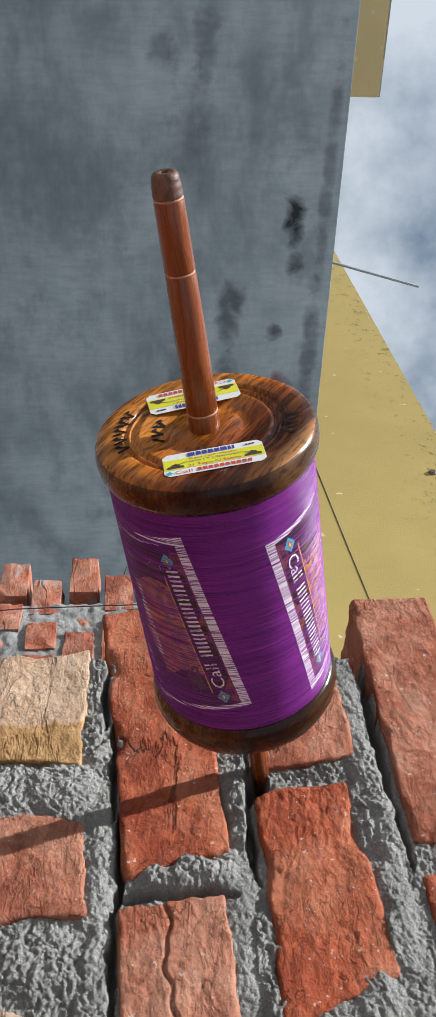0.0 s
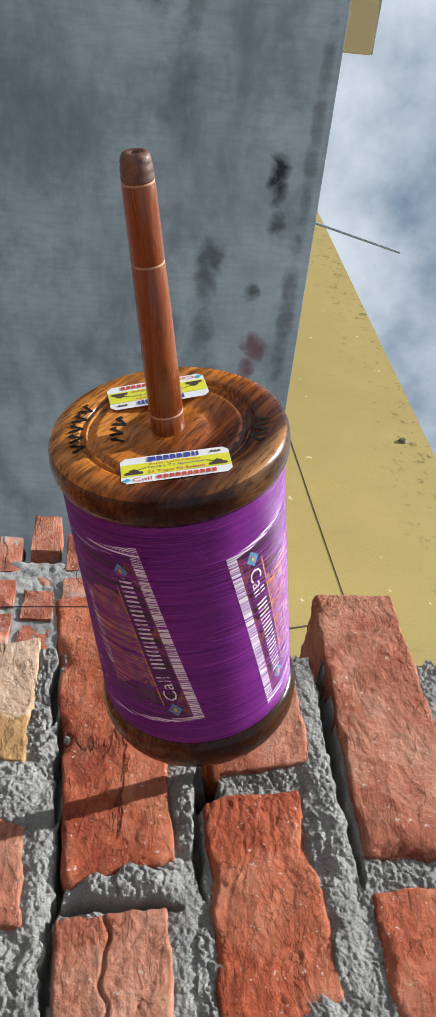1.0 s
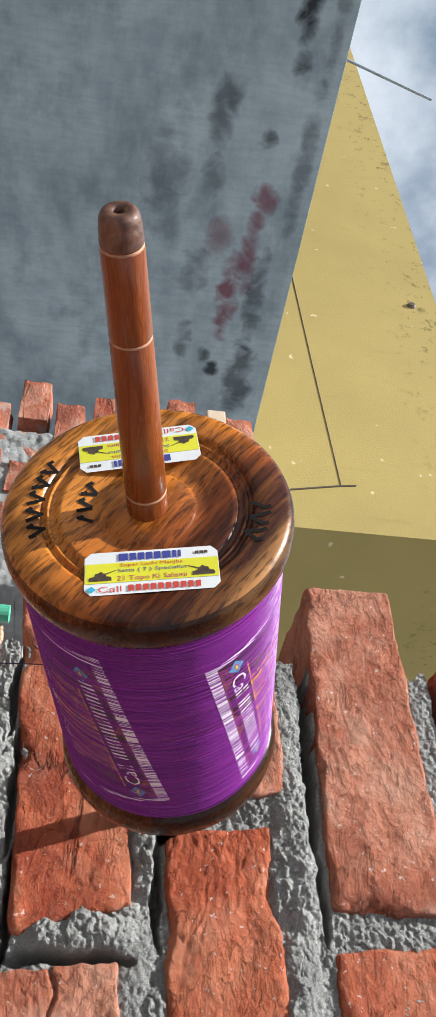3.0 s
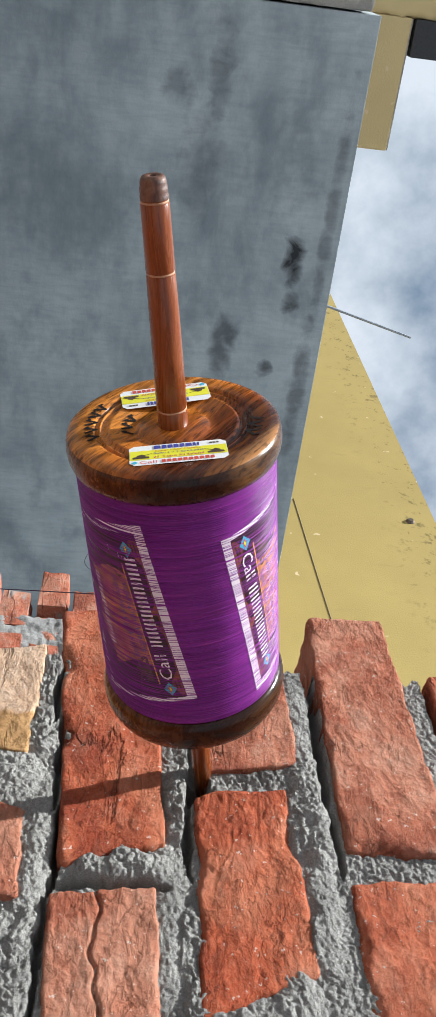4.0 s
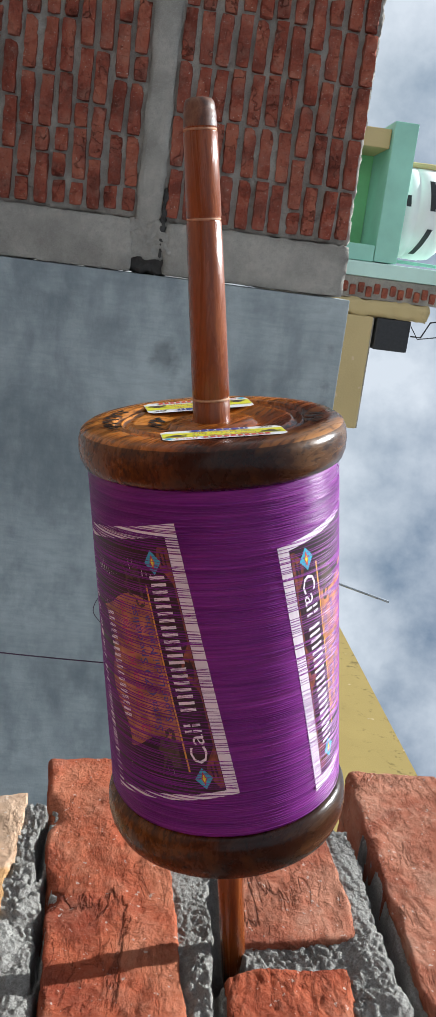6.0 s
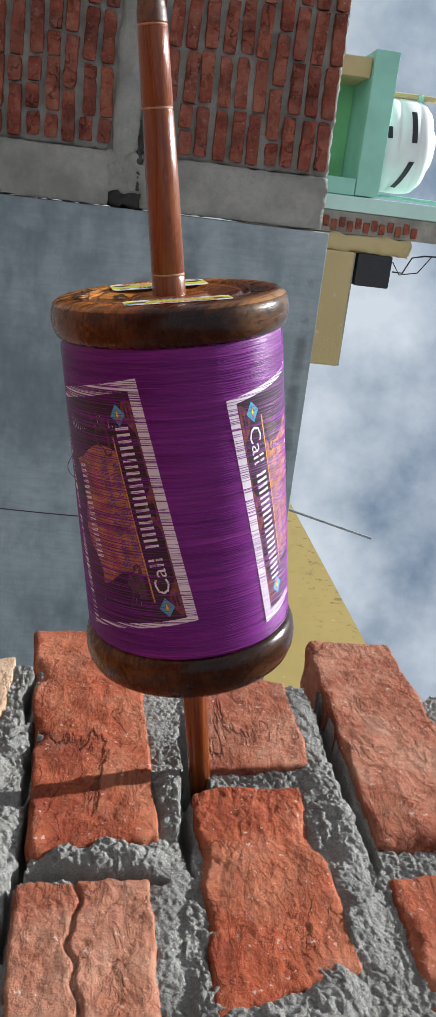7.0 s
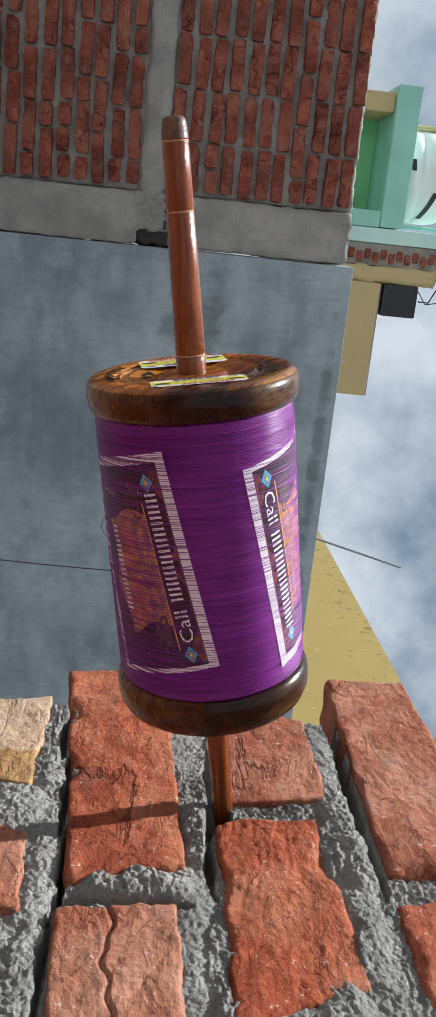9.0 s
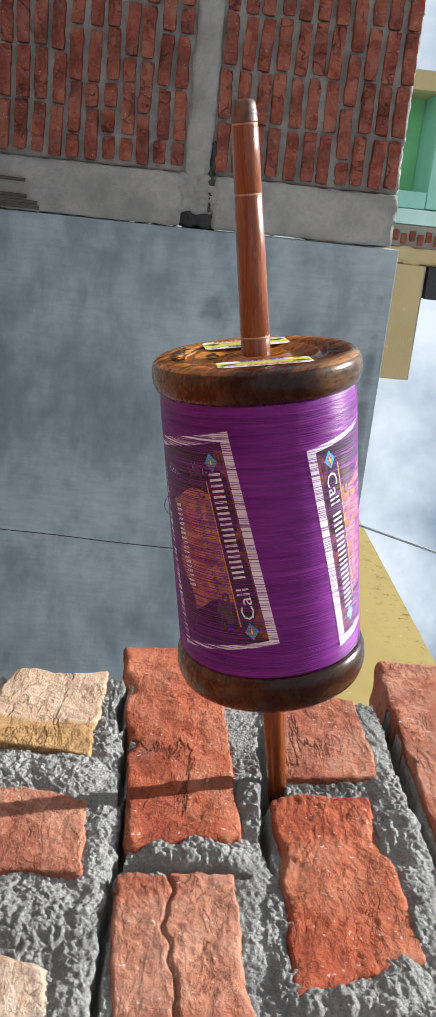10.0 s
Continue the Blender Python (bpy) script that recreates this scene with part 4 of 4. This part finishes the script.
bm = tube([Vector(((R_BODY + lift) * math.cos(radians(a)), (R_BODY + lift) * math.sin(radians(a)), z)) for a, z, lift in
           ((-160, 0.163, 0.0006), (-140, 0.166, 0.0008), (-122, 0.169, 0.0010), (-104, 0.1722, 0.0012), (-85, 0.1738, 0.0014), (-68, 0.1746, 0.0012), (-51, 0.1750, 0.0008), (-30, 0.1755, 0.0005))], 0.00016, 5)
part("loose_strand", bm, M_THREAD, reel, "loose slanting strand of thread")
part("thread_loop", tube([Vector(((R_BODY + 0.0005 + 0.0022 * math.sin(math.pi * k / 10)) * math.cos(radians(-170)), (R_BODY + 0.0005 + 0.0022 * math.sin(math.pi * k / 10)) * math.sin(radians(-170)), 0.176 + 0.010 * k / 10)) for k in range(11)], 0.00016, 5), M_LOOSE, reel, "small slack loop of thread")
hanging = tube([(-0.0125, -0.142, 1.4345), (-0.0115, -0.1425, 1.418), (-0.0095, -0.1437, 1.398), (-0.0055, -0.1462, 1.372), (0.001, -0.149, 1.345), (0.006, -0.154, 1.315), (0.012, -0.160, 1.27), (0.020, -0.168, 1.2), (0.03, -0.18, 1.0), (0.04, -0.19, 0.5), (0.04, -0.19, 0.0305)], 0.00028, 6)
tagged(finish("hanging_thread", hanging, M_LOOSE), "thin dark thread hanging slack from the reel", "thread")

# ---- far grey building with brick bay ----
GX, GTOP = -4.2, 2.385
grey_house = tagged(empty("grey_house"), "grey plastered house with a bare brick bay and concrete column", "house")
part("wall", box(GX - 0.23, GX, -0.242, 4.54, 0.0, GTOP, 0.006), M_GREY, grey_house, "stained grey-blue plastered wall")
part("roof", box(GX - 2.6, GX - 0.234, -3.4, 4.54, 2.23, 2.33), M_CONCRETE, grey_house, "bare concrete roof slab")


def rough_block(x0, x1, y0, y1, z0, z1, seed, step=0.03, amount=0.008):
    return lump((x1 - x0, y1 - y0, z1 - z0), seed, step, 0.012, amount * 0.5, amount, 0.01, None, pose((x0 + x1) / 2, (y0 + y1) / 2, (z0 + z1) / 2))


column = part("column", rough_block(GX - 0.22, GX + 0.010, -0.492, -0.246, 0.0, 1.30, 41), M_CONCRETE, grey_house, "rough concrete column", smooth=True)
part("column_upper", rough_block(GX - 0.22, GX + 0.008, -0.492, -0.250, 1.45, 2.345, 42), M_CONCRETE, column, smooth=True)
part("column_joint", rough_block(GX - 0.22, GX + 0.004, -0.488, -0.315, 1.27, 1.48, 43, 0.012, 0.02), M_CONCRETE, column, "patched crumbling joint", smooth=True)
# Gap and crack are rough blocks in a near-black cement colour.
part("joint_gap", rough_block(GX - 0.20, GX - 0.016, -0.330, -0.252, 1.285, 1.47, 46, 0.010, 0.02), M_DARK_CEMENT, column, "dark rough block in the joint gap", smooth=True)
part("crack", rough_block(GX - 0.10, GX + 0.004, -0.64, -0.332, 1.424, 1.444, 45, 0.008, 0.016), M_DARK_CEMENT, column, "dark crumbled crack")
part("beam", rough_block(GX - 0.22, GX + 0.002, -3.4, -0.40, 1.300, 1.425, 44, 0.03, 0.012), M_CONCRETE, grey_house, "rough concrete band", smooth=True)
infill = part("brick_infill", box(GX - 0.22, GX - 0.040, -3.4, -0.496, 0.0, 2.335), M_MORTAR_FAR, grey_house, "bare brick infill with pale mortar")
part("mortar_bed", rough_block(GX - 0.12, GX - 0.025, -2.3, -0.492, 0.25, 2.340, 47, 0.016, 0.011), M_MORTAR_FAR, grey_house, "pale uneven mortar", smooth=True)
for k, (y, z1) in enumerate(((-0.384, 0.55), (-0.312, 0.56), (-0.285, 0.61), (-0.262, 0.62))):
    bar = part("reinforcing_bar", tube([(GX + 0.022, y, 0.0), (GX + 0.024, y - 0.004, 0.3), (GX + 0.021, y, z1)], 0.008, 8), M_STEEL, grey_house, "rusty steel bar")

# ---- yellow building ----
yellow_house = tagged(empty("yellow_house"), "tall mustard-yellow painted house behind the grey one", "house")
bm = box(-30.0, -4.48, 4.6, 9.5, 0.0, 4.70)
for v in bm.verts:
    if v.co.z > 1:
        v.co.z += 0.012 * (v.co.x + 10)
part("wall", bm, M_YELLOW, yellow_house, "mustard painted wall with weather stains")
part("conduit", tube([(-8.03, 4.598, 3.19), (-6.6, 4.598, 3.27), (-4.98, 4.598, 3.37)], 0.005, 6), M_STEEL, yellow_house, "thin dark cable on the wall")
part("conduit", tube([(-4.81, 4.597, 2.62), (-4.98, 4.597, 3.37), (-5.0, 4.597, 3.50)], 0.008, 6), M_STEEL, yellow_house, "thin dark cable on the wall")
part("hook", lathe([(0.0, 0.0), (0.05, 0.0), (0.03, 0.03), (0.0, 0.03)], 12), M_STEEL, yellow_house).matrix_basis = pose(-7.75, 4.60, 4.44, 90, 0, 0)
steel_rod = tagged(finish("steel_rod", tube([(-9.0, 2.55, 0.0), (-9.0, 2.72, 3.30), (-9.0, 2.995, 4.345)], 0.015, 8), M_GALVANISED), "thin grey steel rod rising above the roofs", "rod")

# ---- mint house ----
MX = -9.0
mint_house = tagged(empty("mint_house"), "mint-green painted house with a roof tank platform", "house")
part("slab", box(MX - 1.3, MX, -1.91, -0.585, 3.56, 3.80, 0.015), M_MINT, mint_house, "mint roof slab edge")
part("wall", box(MX - 1.6, MX - 0.75, -1.85, -0.70, 0.0, 3.555), M_GREEN, mint_house, "bright green recessed wall")
part("cream_bracket", box(MX - 0.75, MX - 0.08, -1.84, -1.66, 3.10, 3.555, 0.01), M_CREAM, mint_house, "cream bracket")
part("pier", box(MX - 1.3, MX - 0.005, -0.74, -0.58, 0.0, 3.555, 0.01), M_MINT, mint_house, "mint pier")
part("pier", box(MX - 1.0, MX + 0.02, -0.575, -0.43, 0.0, 6.0, 0.012), M_MINT_LIT, mint_house, "mint pier with sunlight in its paler colour")
side_core = part("side_wall", box(MX - 0.9, MX - 0.03, -0.425, -0.215, 0.0, 6.0), M_MORTAR_FAR, mint_house, "unplastered brick side")
part("ledge", rough_block(MX - 0.7, MX, -0.213, -0.05, 3.2, 4.22, 61, 0.05, 0.04), M_CREAM, mint_house, "broken cream plaster ledge", smooth=True)
meter_box = tagged(finish("meter_box", box(MX - 0.35, MX + 0.02, -0.045, 0.275, 3.69, 4.05, 0.02), M_BLACK), "dark box fixed to the wall beside cables", "box")
cream_house = tagged(empty("cream_house"), "cream painted house wall end", "house")
part("wall", box(MX - 3.0, MX + 0.01, -0.047, 1.115, 0.0, 3.655, 0.02), M_CREAM, cream_house, "cream painted wall")
part("roof", box(MX - 2.9, MX - 0.01, -0.04, 1.11, 3.656, 3.668), M_CONCRETE, cream_house)
water_tank = tagged(empty("water_tank", pose(MX - 0.62, -1.13, 3.80)), "white plastic roof water tank with dark printed marks", "water tank")
part("body", lathe([(0.0, 0.0), (0.43, 0.0), (0.46, 0.03), (0.46, 0.16), (0.45, 0.17), (0.46, 0.19), (0.46, 0.36), (0.45, 0.37), (0.455, 0.39), (0.44, 0.46), (0.37, 0.53), (0.22, 0.57), (0.2, 0.61), (0.0, 0.62)], 56), M_TANK, water_tank, smooth=True)


def tank_mark(a0, a1, z0, z1, z2, name):
    bm = bmesh.new()
    cols = []
    for i in range(9):
        a = radians(a0 + (a1 - a0) * i / 8)
        lo = z0 + (z2 - z0) * i / 8
        cols.append([bm.verts.new((0.464 * math.cos(a), 0.464 * math.sin(a), z)) for z in (lo, lo + z1)])
    for p, q in zip(cols, cols[1:]):
        bm.faces.new((p[0], q[0], q[1], p[1]))
    part(name, bm, M_BLACK, water_tank, "dark printed bar")


tank_mark(-42, -2, 0.27, 0.055, 0.29, "printed_bar")
tank_mark(20, 62, 0.30, 0.055, 0.20, "printed_bar")
tank_mark(-18, -4, 0.03, 0.05, 0.04, "outlet_patch")
part("pipe", tube([(0.1, -0.47, -0.0), (0.1, -0.475, 0.3), (0.1, -0.47, 0.75)], 0.03, 8), M_CREAM, water_tank, "beige standing pipe")
part("valve", tube([(0.1, -0.50, 0.40), (0.12, -0.38, 0.42)], 0.035, 8), M_MINT, water_tank, "teal valve")
part("pipe", tube([(0.2, 0.50, -0.0), (0.2, 0.51, 0.9)], 0.018, 8), M_MINT, water_tank, "thin teal pipe")
bm = tube([(MX + 0.05, 0.1, 4.05), (MX + 0.08, 0.10, 4.15), (MX + 0.1, -0.06, 4.22), (MX + 0.1, -0.09, 4.35), (MX + 0.1, -0.10, 4.6), (MX - 0.2, -0.2, 6.0)], 0.008, 6)
tagged(finish("cable", bm, M_BLACK), "black sagging cable above the meter box", "cable")
bm = tube([(MX + 0.05, 0.0, 4.04), (MX + 0.08, 0.12, 4.12), (MX + 0.1, 0.08, 4.3), (MX + 0.1, -0.09, 4.42), (MX + 0.05, -0.2, 5.0), (MX, -0.21, 5.9)], 0.006, 6)
tagged(finish("cable", bm, M_BLACK), "black sagging cable above the meter box", "cable")

# ---- middle wall ----
mid_wall = tagged(empty("wall_middle"), "low unfinished brick wall with a ragged toothed end", "wall", kind="structure")
MY = 1.05
part("wall_core", box(-1.40, -0.975, MY + 0.006, 2.6, 0.0, 1.285), M_MORTAR_MID, mid_wall, "grey mortar core")
part("wall_core", box(-1.40, -0.975, MY + 0.02, MY + 0.23, 1.286, 1.80), M_MORTAR_MID, mid_wall, "grey mortar core")
part("mortar_bed", lump((0.47, 0.05, 1.0), 48, 0.006, 0.006, 0.005, 0.005, 0.0, None, pose(-1.205, MY + 0.029, 1.31)), M_MORTAR_MID, mid_wall, "smeared grey mortar", smooth=True)
tagged(finish("shuttering_board", box(-1.575, -1.22, MY - 0.012, MY + 0.18, 1.694, 1.742, 0.003), M_PLANK), "pale wooden board laid in the brick wall", "board")
tagged(finish("hose", tube([(-0.335, 0.25, 0.03), (-0.318, 0.24, 0.7), (-0.306, 0.231, 1.25), (-0.305, 0.230, 1.374)], 0.0085, 16), M_PIPE), "green plastic hose standing behind the brick wall", "hose")

# ---- bricks of the walls ----
BRICKS = {}


def brick_mesh(kind, size, material, count, round_=0.006, chip=0.01, step=0.035):
    for k in range(count):
        bm = lump(size, 70 + k * 3 + len(BRICKS), step, round_, 0.002, 0.004, chip)
        mesh = bpy.data.meshes.new("brick")
        bm.to_mesh(mesh)
        bm.free()
        mesh.materials.append(material)
        BRICKS[kind, k] = mesh


brick_mesh("far", (0.11, 0.222, 0.061), M_BRICK_FAR, 6, 0.010, 0.014, 0.024)
brick_mesh("half", (0.11, 0.104, 0.061), M_BRICK_FAR, 3, 0.010, 0.014, 0.024)
brick_mesh("mid", (0.10, 0.10, 0.074), M_BRICK_MID, 5, step=0.02)
brick_mesh("mid_long", (0.22, 0.10, 0.074), M_BRICK_MID, 5, step=0.02)
rnd = random.Random(11)


def far_course(z, start, y_end):
    y = start
    k = 0
    while y > y_end:
        kind, length = ("half", 0.104) if k == 0 and rnd.random() < 0.5 or rnd.random() < 0.08 else ("far", 0.222)
        mesh = BRICKS[kind, rnd.randrange(3 if kind == "half" else 6)]
        shared("brick", mesh, infill, pose(GX - 0.055 + rnd.uniform(-0.010, 0.012), y - length / 2, z + rnd.uniform(-0.006, 0.006), rnd.uniform(-2.4, 2.4), rnd.uniform(-3, 3), rnd.uniform(-2.5, 2.5)))
        y -= length + rnd.uniform(0.004, 0.014)
        k += 1


for k in range(11):
    far_course(1.468 + 0.0826 * k, -0.505 - rnd.uniform(0, 0.02), -2.2)
for k in range(12):
    far_course(1.258 - 0.0826 * k, -0.505 - rnd.uniform(0, 0.02), -2.0)

ENDS = {-4: -1.56, -3: -1.50, -2: -1.60, -1: -1.523, 0: -1.605, 1: -1.535, 2: -1.585, 3: -1.50, 4: -1.592, 5: None, 6: -1.535}
for k, end in ENDS.items():
    if end is None:
        continue
    z = 1.262 + 0.0915 * k - (0.035 if k == 6 else 0)
    x, n = end, 0
    while x < -1.07:
        long_one = n > 0 and rnd.random() < 0.55
        long_one = long_one and x < -1.19
        length = 0.22 if long_one else 0.10
        mesh = BRICKS["mid_long" if long_one else "mid", rnd.randrange(5)]
        ob = shared("brick", mesh, mid_wall, pose(x + length / 2, MY + 0.05 + rnd.uniform(-0.010, 0.009), z, 0, rnd.uniform(-2, 2), rnd.uniform(-2, 2)))
        if n == 0:
            ob.scale.x = 1.45
            length = 0.145
        x += length + rnd.uniform(0.010, 0.022)
        n += 1
for k in range(14):
    shared("brick", BRICKS["half", k % 3], side_core, pose(MX - 0.06, -0.32 + 0.03 * (k % 2), 3.15 + 0.083 * k, 0, 0, 4 * (k % 3 - 1)))

# the rest of the near wall, courses running on past the stretch beside the reel
brick_mesh("near", (0.218, 0.10, 0.068), M_BRICK, 4, step=0.03)
brick_mesh("near_dusty", (0.218, 0.10, 0.068), M_BRICK_DUST, 3, step=0.03)
part("mortar_bed", box(0.302, 1.295, 0.010, 0.034, 0.0, 2.15), M_MORTAR, near_wall, "grey mortar joints")
part("mortar_bed", box(-0.080, 0.300, 0.010, 0.034, 0.0, 1.308), M_MORTAR, near_wall, "grey mortar joints")
part("mortar_bed", box(-0.080, 0.300, 0.010, 0.034, 1.668, 2.15), M_MORTAR, near_wall, "grey mortar joints")
STARTS = {1.282: 0.325, 1.370: 0.235, 1.452: 0.305, 1.532: 0.380, 1.619: 0.295, 1.704: 0.360}
for k in range(1, 15):
    STARTS[1.282 - 0.0855 * k] = -0.150 if k % 2 else -0.095
for k in range(1, 6):
    STARTS[1.704 + 0.0855 * k] = -0.150 if k % 2 else -0.095
for z, x in STARTS.items():
    while x < 1.075:
        kind = "near" if rnd.random() < 0.6 else "near_dusty"
        shared("brick", BRICKS[kind, rnd.randrange(4 if kind == "near" else 3)], near_wall, pose(x + 0.109, 0.05 - rnd.uniform(0, 0.006), z, 0, rnd.uniform(-0.8, 0.8), rnd.uniform(-1, 1)))
        x += 0.218 + rnd.uniform(0.012, 0.020)
